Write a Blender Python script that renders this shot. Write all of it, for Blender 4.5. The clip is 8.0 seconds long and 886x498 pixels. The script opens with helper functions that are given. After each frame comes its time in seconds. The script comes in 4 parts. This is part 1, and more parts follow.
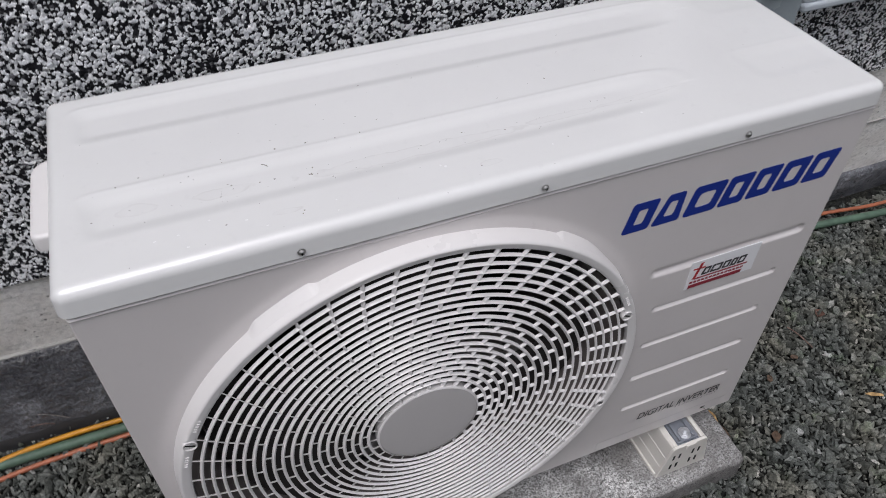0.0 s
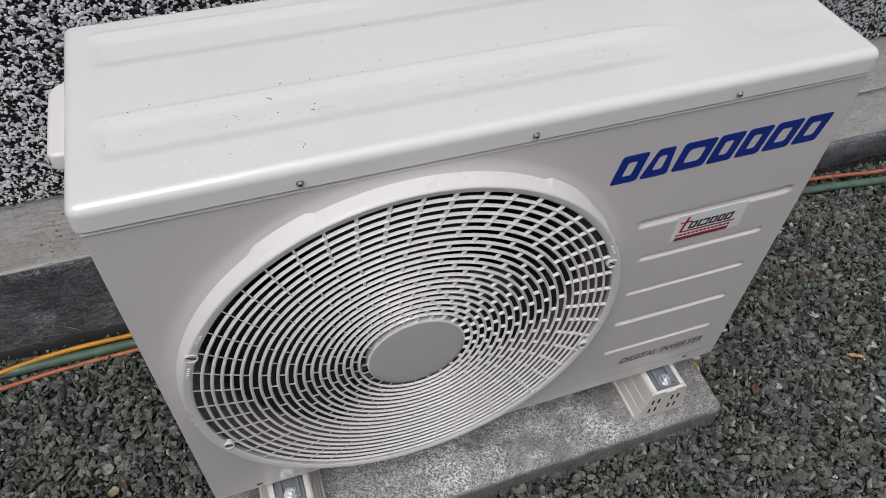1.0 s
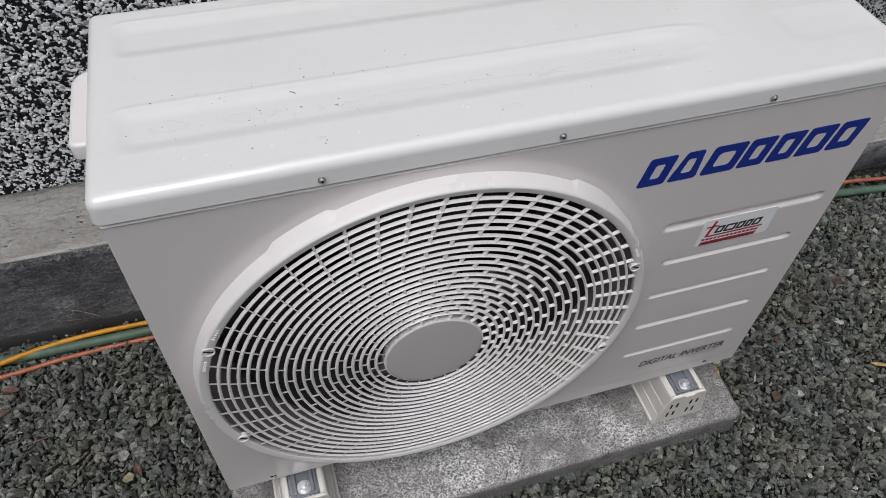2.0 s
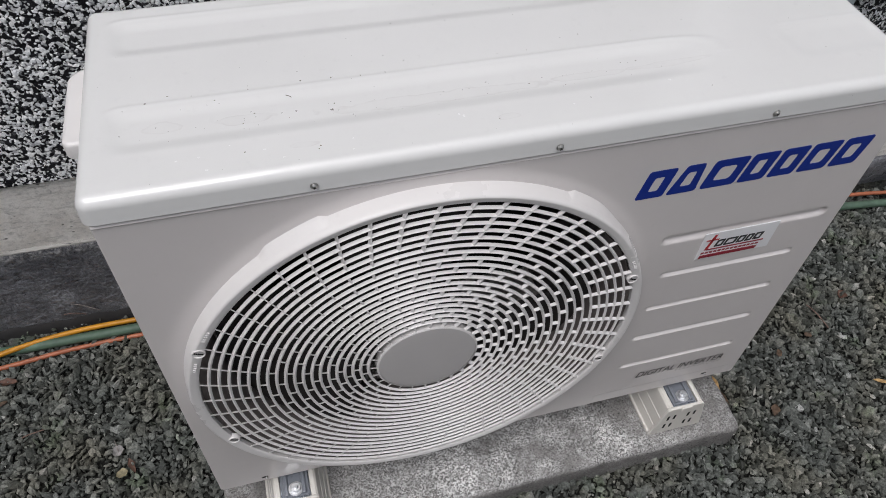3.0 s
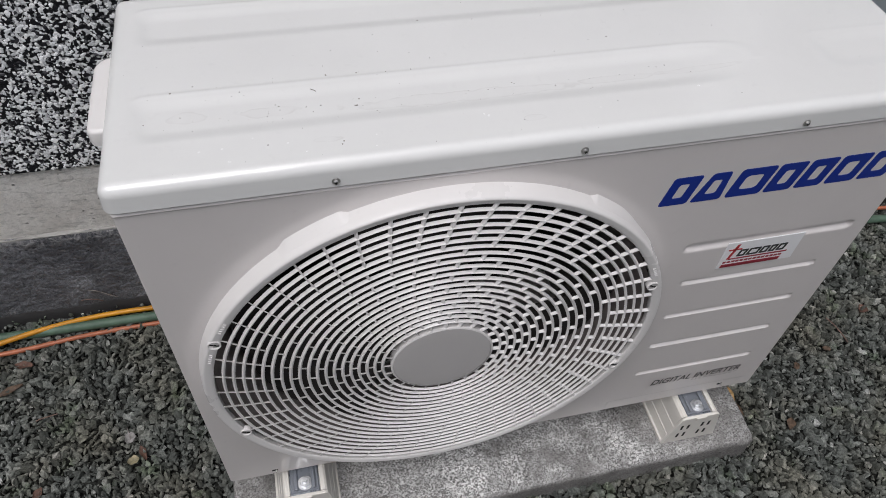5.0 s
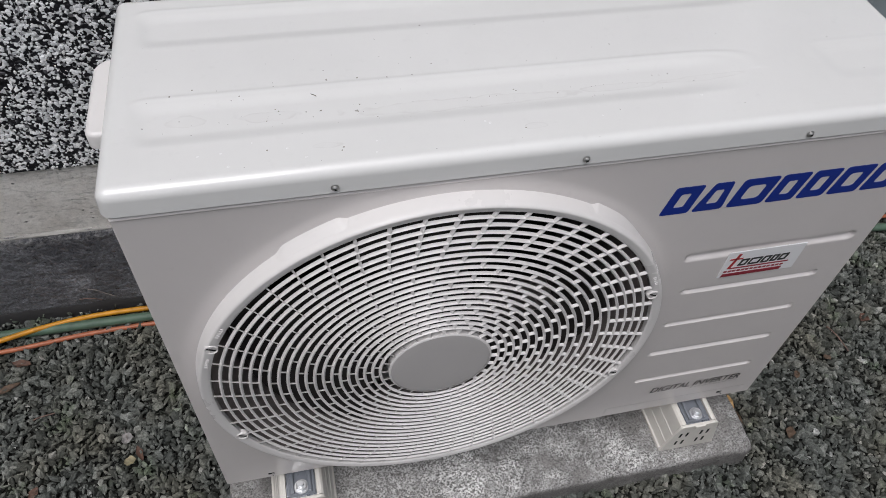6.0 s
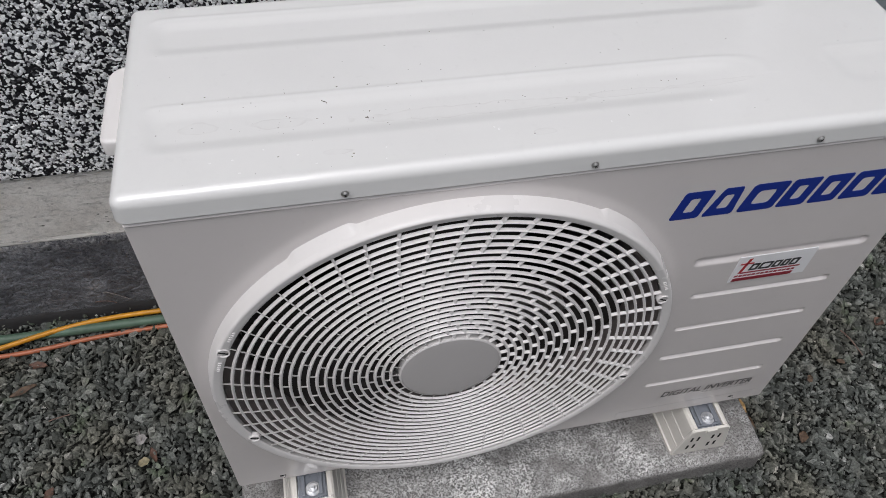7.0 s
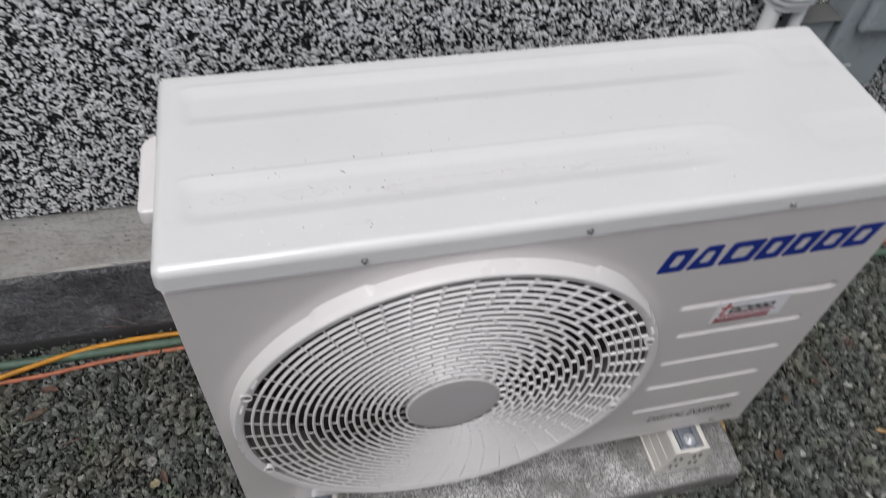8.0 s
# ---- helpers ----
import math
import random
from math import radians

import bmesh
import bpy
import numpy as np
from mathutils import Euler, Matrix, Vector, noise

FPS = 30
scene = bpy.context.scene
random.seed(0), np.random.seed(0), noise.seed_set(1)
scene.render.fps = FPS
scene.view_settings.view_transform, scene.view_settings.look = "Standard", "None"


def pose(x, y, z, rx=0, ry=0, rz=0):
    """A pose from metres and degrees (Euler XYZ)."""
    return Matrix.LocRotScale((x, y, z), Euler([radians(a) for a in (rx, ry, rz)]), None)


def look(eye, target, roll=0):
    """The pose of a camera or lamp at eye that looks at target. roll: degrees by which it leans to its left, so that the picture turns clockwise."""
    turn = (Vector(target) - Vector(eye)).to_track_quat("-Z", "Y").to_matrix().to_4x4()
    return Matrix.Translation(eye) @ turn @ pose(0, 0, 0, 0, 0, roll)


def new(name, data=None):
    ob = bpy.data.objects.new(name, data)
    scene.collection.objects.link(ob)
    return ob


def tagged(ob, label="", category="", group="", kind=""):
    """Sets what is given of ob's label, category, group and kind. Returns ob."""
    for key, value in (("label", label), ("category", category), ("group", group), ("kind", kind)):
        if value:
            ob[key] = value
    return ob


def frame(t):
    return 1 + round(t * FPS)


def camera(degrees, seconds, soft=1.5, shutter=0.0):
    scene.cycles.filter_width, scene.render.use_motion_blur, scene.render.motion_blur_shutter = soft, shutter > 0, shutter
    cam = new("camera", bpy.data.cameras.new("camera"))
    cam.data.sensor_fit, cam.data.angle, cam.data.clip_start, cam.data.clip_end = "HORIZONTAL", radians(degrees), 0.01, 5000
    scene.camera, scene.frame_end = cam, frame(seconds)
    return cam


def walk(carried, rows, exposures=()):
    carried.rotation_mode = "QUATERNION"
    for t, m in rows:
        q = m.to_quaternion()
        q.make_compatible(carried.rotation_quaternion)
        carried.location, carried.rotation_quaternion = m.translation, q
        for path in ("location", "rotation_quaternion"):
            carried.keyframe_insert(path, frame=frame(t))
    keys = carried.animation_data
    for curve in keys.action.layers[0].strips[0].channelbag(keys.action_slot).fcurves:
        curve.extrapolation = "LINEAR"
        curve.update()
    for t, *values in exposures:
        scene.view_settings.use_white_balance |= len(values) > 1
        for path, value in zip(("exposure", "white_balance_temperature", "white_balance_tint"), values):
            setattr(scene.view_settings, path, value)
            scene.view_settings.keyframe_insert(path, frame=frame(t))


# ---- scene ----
SKY, SUN = 0.11, 1.2
EXPOSURE = ((0.0, 0.12, 6230, 14), (0.5, 0.12, 6270, 13), (1.2, 0.12, 6340, 12), (8.0, 0.12, 6340, 12))
cam = camera(63.1, 8.0, soft=0.45, shutter=0.25)
PATH = [
    (0, (0.143, -0.474, 1.222), (0.686, 0.849, -0.177), 0.5),
    (0.1, (0.1452, -0.4935, 1.2228), (0.6841, 0.8522, -0.1560), -0.87),
    (0.2, (0.144, -0.495, 1.23), (0.676, 0.827, -0.174), -0.6),
    (0.3, (0.1417, -0.5052, 1.2427), (0.7089, 0.8080, -0.1557), 1.43),
    (0.4, (0.1370, -0.5139, 1.2431), (0.6920, 0.7963, -0.1629), 2.02),
    (0.5, (0.136, -0.513, 1.249), (0.679, 0.743, -0.21), 3.9),
    (0.7, (0.146, -0.522, 1.247), (0.64, 0.711, -0.248), 3.0),
    (1, (0.153, -0.51, 1.248), (0.625, 0.716, -0.26), 2.9),
    (1.5, (0.153, -0.501, 1.249), (0.621, 0.738, -0.249), 3.5),
    (1.7, (0.151, -0.498, 1.246), (0.59, 0.728, -0.271), 3.1),
    (2.8, (0.17, -0.487, 1.245), (0.573, 0.734, -0.288), 3.2),
    (3, (0.172, -0.486, 1.248), (0.57, 0.737, -0.284), 3.7),
    (3.5, (0.171, -0.489, 1.25), (0.564, 0.734, -0.283), 4.4),
    (4, (0.169, -0.487, 1.25), (0.551, 0.741, -0.282), 4.5),
    (4.5, (0.167, -0.482, 1.252), (0.536, 0.751, -0.278), 4.4),
    (4.7, (0.167, -0.481, 1.248), (0.531, 0.748, -0.287), 4.4),
    (5.8, (0.173, -0.476, 1.242), (0.523, 0.755, -0.294), 4.6),
    (6, (0.172, -0.472, 1.246), (0.527, 0.757, -0.291), 5.0),
    (6.5, (0.173, -0.471, 1.245), (0.517, 0.757, -0.295), 4.7),
    (7, (0.175, -0.473, 1.252), (0.496, 0.767, -0.284), 3.8),
    (7.2, (0.176, -0.478, 1.252), (0.505, 0.768, -0.278), 3.7),
    (7.5, (0.17, -0.467, 1.265), (0.528, 0.787, -0.251), 5.1),
    (7.6, (0.1621, -0.4613, 1.2767), (0.5065, 0.8329, -0.2083), 4.83),
    (7.7, (0.158, -0.453, 1.291), (0.485, 0.878, -0.166), 4.3),
    (7.8, (0.1521, -0.4590, 1.3011), (0.4889, 0.8644, -0.1606), 4.72),
    (7.9, (0.1453, -0.4646, 1.3193), (0.5024, 0.8149, -0.1760), 5.34),
    (8, (0.146, -0.456, 1.347), (0.51, 0.761, -0.198), 5.5),
    (8.1, (0.146, -0.456, 1.347), (0.547, 0.669, -0.257), 5.5),
]
walk(cam, [(t, look(eye, target, roll)) for t, eye, target, roll in PATH], EXPOSURE)

# ---- world, sun ----
world = bpy.data.worlds.new("overcast_sky")
scene.world = world
world.use_nodes = True
wn = world.node_tree.nodes
wl = world.node_tree.links
sky = wn.new("ShaderNodeTexSky")
sky.sky_type = "NISHITA"
sky.sun_disc = False
sky.sun_elevation = radians(80)
sky.sun_rotation = radians(219)
sky.air_density, sky.dust_density = 1.6, 4.0
grey = wn.new("ShaderNodeHueSaturation")
grey.inputs["Saturation"].default_value = 0.22
wl.new(sky.outputs[0], grey.inputs["Color"])
wl.new(grey.outputs[0], wn["Background"].inputs[0])
wn["Background"].inputs[1].default_value = SKY

sun = new("sun", bpy.data.lights.new("sun", "SUN"))
sun.data.energy = SUN
sun.data.angle = radians(28)
sun.data.color = (1.0, 0.97, 0.93)
sun.matrix_world = look((-1.3, -1.6, 4.0), (0, 0, 0))


# ---- materials ----
def material(name, base, rough=0.5, metal=0.0):
    m = bpy.data.materials.new(name)
    m.use_nodes = True
    b = m.node_tree.nodes["Principled BSDF"]
    b.inputs["Base Color"].default_value = (*base, 1)
    b.inputs["Roughness"].default_value = rough
    b.inputs["Metallic"].default_value = metal
    return m, m.node_tree.nodes, m.node_tree.links, b


def coords(n, l, scale=(1, 1, 1)):
    tc = n.new("ShaderNodeTexCoord")
    mp = n.new("ShaderNodeMapping")
    mp.inputs["Scale"].default_value = scale
    l.new(tc.outputs["Object"], mp.inputs["Vector"])
    return mp.outputs["Vector"]


def noise_tex(n, l, vec, scale, detail=4, rough=0.55):
    t = n.new("ShaderNodeTexNoise")
    t.inputs["Scale"].default_value = scale
    t.inputs["Detail"].default_value = detail
    t.inputs["Roughness"].default_value = rough
    l.new(vec, t.inputs["Vector"])
    return t.outputs["Fac"]


def ramp(n, l, fac, stops):
    r = n.new("ShaderNodeValToRGB")
    e = r.color_ramp.elements
    while len(e) < len(stops):
        e.new(0.5)
    for k, (p, c) in zip(e, stops):
        k.position = p
        k.color = (*c, 1) if len(c) == 3 else c
    l.new(fac, r.inputs[0])
    return r.outputs[0]


def mix(n, l, fac, a, b, mode="MIX"):
    x = n.new("ShaderNodeMix")
    x.data_type = "RGBA"
    x.blend_type = mode
    for sock, v in ((x.inputs[0], fac), (x.inputs[6], a), (x.inputs[7], b)):
        if isinstance(v, (int, float)):
            sock.default_value = v
        elif isinstance(v, tuple):
            sock.default_value = (*v, 1)
        else:
            l.new(v, sock)
    return x.outputs[2]


def bump(n, l, b, fac, strength, dist):
    u = n.new("ShaderNodeBump")
    u.inputs["Strength"].default_value = strength
    u.inputs["Distance"].default_value = dist
    l.new(fac, u.inputs["Height"])
    l.new(u.outputs[0], b.inputs["Normal"])


def g(v):
    return (v, v, v)


def painted(name, base, rough, dirt=0.06, orange=0.04, coat=0.0):
    """Powder-coated sheet metal or moulded plastic: faint dust, fine texture."""
    m, n, l, b = material(name, base, rough)
    v = coords(n, l)
    big = noise_tex(n, l, v, 5, 6, 0.6)
    dust = ramp(n, l, big, [(0.35, g(1.0)), (0.75, g(1.0 - dirt))])
    fine = noise_tex(n, l, v, 90, 3)
    spots = ramp(n, l, fine, [(0.62, g(1.0)), (0.78, g(1.0 - dirt * 0.7))])
    c = mix(n, l, 1.0, base, dust, "MULTIPLY")
    l.new(mix(n, l, 1.0, c, spots, "MULTIPLY"), b.inputs["Base Color"])
    l.new(ramp(n, l, big, [(0.3, g(rough - 0.05)), (0.8, g(rough + 0.12))]), b.inputs["Roughness"])
    bump(n, l, b, noise_tex(n, l, v, 700, 2), orange, 0.0004)
    b.inputs["Coat Weight"].default_value = coat
    b.inputs["Coat Roughness"].default_value = 0.07
    return m


PUDDLES = ((0.069, 0.087, 0.021, 0.0085), (0.150, 0.083, 0.030, 0.0075), (0.335, 0.077, 0.130, 0.0095), (0.505, 0.079, 0.045, 0.0060), (0.199, 0.032, 0.015, 0.0045), (0.600, 0.080, 0.055, 0.0050), (0.40, 0.030, 0.012, 0.0050))


def painted_lid(name, base, rough, dirt):
    """The cabinet paint with the faint outlines of dried puddles."""
    m = painted(name, base, rough, dirt, 0.04, 0.6)
    n, l = m.node_tree.nodes, m.node_tree.links
    b = n["Principled BSDF"]
    b.inputs["Coat Roughness"].default_value = 0.08
    b.inputs["Coat IOR"].default_value = 1.7
    was = b.inputs["Base Color"].links[0].from_socket
    v = coords(n, l)
    wobble = n.new("ShaderNodeTexNoise")
    wobble.inputs["Scale"].default_value = 45
    wobble.inputs["Detail"].default_value = 5
    l.new(v, wobble.inputs["Vector"])
    amount = None
    for cx, cy, hx, hy in PUDDLES:
        at = n.new("ShaderNodeVectorMath")
        at.operation = "SUBTRACT"
        at.inputs[1].default_value = (cx, cy, 0)
        l.new(v, at.inputs[0])
        scaled = n.new("ShaderNodeVectorMath")
        scaled.operation = "MULTIPLY"
        scaled.inputs[1].default_value = (1 / hx, 1 / hy, 0)
        l.new(at.outputs[0], scaled.inputs[0])
        moved = n.new("ShaderNodeVectorMath")
        moved.operation = "MULTIPLY_ADD"
        moved.inputs[1].default_value = (1.1, 1.1, 0)
        l.new(wobble.outputs["Color"], moved.inputs[0])
        l.new(scaled.outputs[0], moved.inputs[2])
        back = n.new("ShaderNodeVectorMath")
        back.operation = "SUBTRACT"
        back.inputs[1].default_value = (0.55, 0.55, 0)
        l.new(moved.outputs[0], back.inputs[0])
        far = n.new("ShaderNodeVectorMath")
        far.operation = "LENGTH"
        l.new(back.outputs[0], far.inputs[0])
        edge = ramp(n, l, far.outputs["Value"], [(0.0, g(0.04)), (0.72, g(0.06)), (0.90, g(0.24)), (0.98, g(0.0))])
        amount = edge if amount is None else mix(n, l, 1.0, amount, edge, "LIGHTEN")
    broken = ramp(n, l, noise_tex(n, l, v, 70, 3), [(0.35, g(0.25)), (0.6, g(1.0))])
    l.new(mix(n, l, mix(n, l, 1.0, amount, broken, "MULTIPLY"), was, (0.42, 0.40, 0.385)), b.inputs["Base Color"])
    return m


PAINT = painted("cabinet_paint", (0.676, 0.639, 0.630), 0.4, 0.06, 0.02, 0.65)
PAINT.node_tree.nodes["Principled BSDF"].inputs["Coat Roughness"].default_value = 0.11
PAINT.node_tree.nodes["Principled BSDF"].inputs["Coat IOR"].default_value = 1.65
LID = painted_lid("lid_paint", (0.738, 0.736, 0.730), 0.4, 0.05)
GRILLE = painted("grille_plastic", (0.730, 0.707, 0.699), 0.28, 0.05, 0.02)
RINGS_WHITE = painted("ring_plastic", (0.82, 0.796, 0.789), 0.46, 0.04, 0.02, 0.2)
RINGS_WHITE.node_tree.nodes["Principled BSDF"].inputs["Coat Roughness"].default_value = 0.2
HUB = painted("hub_plastic", (0.52, 0.50, 0.496), 0.5, 0.04)
COVER = painted("cover_plastic", (0.88, 0.88, 0.90), 0.2, 0.04, 0.02, 0.5)
FOOTPVC = painted("foot_plastic", (0.74, 0.71, 0.66), 0.36, 0.12)
BOXGREY = painted("box_grey_paint", (0.33, 0.375, 0.40), 0.22, 0.12, 0.02, 0.8)
BOXPALE = painted("box_pale_paint", (0.48, 0.52, 0.56), 0.38, 0.1)
# near-black for slots, slits and holes modelled as solids: their inner shade as colour
DARK = material("dark_recess", (0.012, 0.012, 0.012), 0.8)[0]
FANBLACK = painted("fan_plastic", (0.045, 0.041, 0.040), 0.4, 0.2)
SHROUD = painted("shroud_metal", (0.25, 0.223, 0.215), 0.45, 0.15)
for dull in (FANBLACK, SHROUD):
    dull.node_tree.nodes["Principled BSDF"].inputs["Specular IOR Level"].default_value = 0.15
BLUE = material("blue_print", (0.005, 0.026, 0.25), 0.35)[0]
INK = material("black_print", (0.02, 0.02, 0.022), 0.4)[0]
FADED = material("grey_print", (0.22, 0.21, 0.21), 0.5)[0]
RED = material("red_print", (0.42, 0.025, 0.03), 0.35)[0]
WINE = material("wine_red_print", (0.26, 0.02, 0.035), 0.35)[0]
STICKER = painted("sticker_gloss", (0.83, 0.83, 0.85), 0.15, 0.03)
TAN = painted("plate_tan", (0.13, 0.13, 0.125), 0.4, 0.2)
FOAM = painted("pipe_wrap", (0.86, 0.86, 0.86), 0.6, 0.12)


def galvanised():
    m, n, l, b = material("zinc_steel", (0.45, 0.48, 0.53), 0.3, 0.9)
    v = coords(n, l)
    f = noise_tex(n, l, v, 220, 3)
    l.new(ramp(n, l, f, [(0.3, (0.30, 0.33, 0.39)), (0.7, (0.55, 0.58, 0.62))]), b.inputs["Base Color"])
    l.new(ramp(n, l, f, [(0.3, g(0.22)), (0.7, g(0.42))]), b.inputs["Roughness"])
    return m


ZINC = galvanised()
SCREW = material("screw_steel", (0.52, 0.51, 0.50), 0.35, 1.0)[0]
BOLT = material("bright_zinc", (0.70, 0.71, 0.73), 0.40, 1.0)[0]
PLATE = painted("leg_plate_steel", (0.20, 0.215, 0.245), 0.28, 0.2)


def concrete_slab_mat():
    m, n, l, b = material("slab_concrete", (0.3, 0.3, 0.29), 0.85)
    v = coords(n, l)
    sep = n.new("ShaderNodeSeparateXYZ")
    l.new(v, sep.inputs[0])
    tone = ramp(n, l, noise_tex(n, l, v, 16, 8, 0.7), [(0.3, (0.095, 0.09, 0.086)), (0.7, (0.24, 0.232, 0.225))])
    fine = ramp(n, l, noise_tex(n, l, v, 300, 4, 0.7), [(0.34, g(0.55)), (0.5, g(1.0)), (0.68, g(1.4))])
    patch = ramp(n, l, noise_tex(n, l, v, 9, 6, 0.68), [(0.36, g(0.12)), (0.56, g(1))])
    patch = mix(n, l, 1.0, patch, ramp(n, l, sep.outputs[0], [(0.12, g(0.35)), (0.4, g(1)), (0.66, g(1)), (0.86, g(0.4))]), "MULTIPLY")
    # lime held to the top by height, which also paints the front face darker
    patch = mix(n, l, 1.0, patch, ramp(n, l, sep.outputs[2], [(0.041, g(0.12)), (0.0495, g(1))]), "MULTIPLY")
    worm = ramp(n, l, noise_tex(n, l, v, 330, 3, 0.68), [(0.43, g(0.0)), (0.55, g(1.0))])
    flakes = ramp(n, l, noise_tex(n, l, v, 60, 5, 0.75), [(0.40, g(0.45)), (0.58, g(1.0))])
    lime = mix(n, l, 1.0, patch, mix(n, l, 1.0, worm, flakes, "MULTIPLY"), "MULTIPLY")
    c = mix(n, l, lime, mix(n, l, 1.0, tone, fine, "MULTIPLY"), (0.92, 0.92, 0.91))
    pits = ramp(n, l, noise_tex(n, l, v, 210, 2, 0.5), [(0.30, g(0.35)), (0.37, g(1.0))])
    l.new(mix(n, l, 1.0, c, pits, "MULTIPLY"), b.inputs["Base Color"])
    bump(n, l, b, noise_tex(n, l, v, 230, 6, 0.75), 0.7, 0.002)
    return m


def plinth_mat():
    m, n, l, b = material("plinth_concrete", (0.45, 0.44, 0.41), 0.88)
    v = coords(n, l, (1, 1, 1.3))
    tone = ramp(n, l, noise_tex(n, l, v, 9, 8, 0.7), [(0.32, (0.62, 0.585, 0.545)), (0.52, (0.74, 0.715, 0.68)), (0.68, (0.84, 0.825, 0.80))])
    mid = ramp(n, l, noise_tex(n, l, v, 110, 8, 0.75), [(0.34, g(0.74)), (0.47, g(1.0)), (0.64, g(1.12))])
    pits = n.new("ShaderNodeTexVoronoi")
    pits.inputs["Scale"].default_value = 62
    l.new(v, pits.inputs["Vector"])
    some = ramp(n, l, noise_tex(n, l, v, 40, 2), [(0.50, g(0)), (0.58, g(1))])
    pit = mix(n, l, some, (1.0, 1.0, 1.0), ramp(n, l, pits.outputs["Distance"], [(0.10, g(0.22)), (0.20, g(1.0))]))
    ripple = ramp(n, l, noise_tex(n, l, coords(n, l, (1, 1, 5)), 30, 5, 0.6), [(0.36, g(0.80)), (0.44, g(1.0)), (0.62, g(1.0)), (0.68, g(1.08))])
    c = mix(n, l, 1.0, mix(n, l, 1.0, tone, mid, "MULTIPLY"), pit, "MULTIPLY")
    l.new(mix(n, l, 1.0, c, ripple, "MULTIPLY"), b.inputs["Base Color"])
    relief = mix(n, l, 0.5, noise_tex(n, l, v, 120, 8, 0.75), mix(n, l, 1.0, pit, ripple, "MULTIPLY"))
    bump(n, l, b, relief, 1.0, 0.006)
    return m


def bitumen_mat():
    m, n, l, b = material("bitumen", (0.06, 0.06, 0.065), 0.5)
    v = coords(n, l)
    sep = n.new("ShaderNodeSeparateXYZ")
    l.new(v, sep.inputs[0])
    tone = ramp(n, l, noise_tex(n, l, v, 10, 6, 0.7), [(0.36, (0.070, 0.072, 0.082)), (0.50, (0.135, 0.138, 0.152)), (0.64, (0.235, 0.240, 0.258))])
    grain = ramp(n, l, noise_tex(n, l, v, 240, 5, 0.75), [(0.36, g(0.5)), (0.5, g(1.0)), (0.66, g(1.7))])
    scuff = ramp(n, l, noise_tex(n, l, coords(n, l, (1, 1, 2.2)), 55, 8, 0.75), [(0.56, g(0)), (0.66, g(0.7))])
    where = ramp(n, l, noise_tex(n, l, coords(n, l, (1, 1, 2.0)), 8, 3, 0.6), [(0.46, g(0.15)), (0.62, g(1))])
    dust = ramp(n, l, noise_tex(n, l, v, 120, 6, 0.75), [(0.45, g(0)), (0.62, g(0.8))])
    worn = mix(n, l, 1.0, dust, ramp(n, l, sep.outputs[2], [(0.212, g(0)), (0.238, g(1))]), "MULTIPLY")
    c = mix(n, l, mix(n, l, 1.0, where, scuff, "MULTIPLY"), mix(n, l, 1.0, tone, grain, "MULTIPLY"), (0.34, 0.335, 0.34))
    l.new(mix(n, l, worn, c, (0.36, 0.35, 0.34)), b.inputs["Base Color"])
    l.new(ramp(n, l, noise_tex(n, l, v, 60, 4), [(0.35, g(0.26)), (0.65, g(0.5))]), b.inputs["Roughness"])
    lumps = mix(n, l, 0.35, noise_tex(n, l, v, 60, 5, 0.6), noise_tex(n, l, v, 24, 7, 0.7))
    bump(n, l, b, lumps, 0.9, 0.016)
    return m


def stretch(n, l, v, limits):
    """1 where the loose stones of the mesh lie on the bed, 0 where the bed itself shows."""
    sep = n.new("ShaderNodeSeparateXYZ")
    l.new(v, sep.inputs[0])
    out = None
    for axis, lo, hi in limits:
        near = n.new("ShaderNodeMath")
        near.operation = "COMPARE"
        l.new(sep.outputs[axis], near.inputs[0])
        near.inputs[1].default_value, near.inputs[2].default_value = 0.5 * (lo + hi), 0.5 * (hi - lo)
        out = near.outputs[0] if out is None else mix(n, l, 1.0, out, near.outputs[0], "MULTIPLY")
    return out


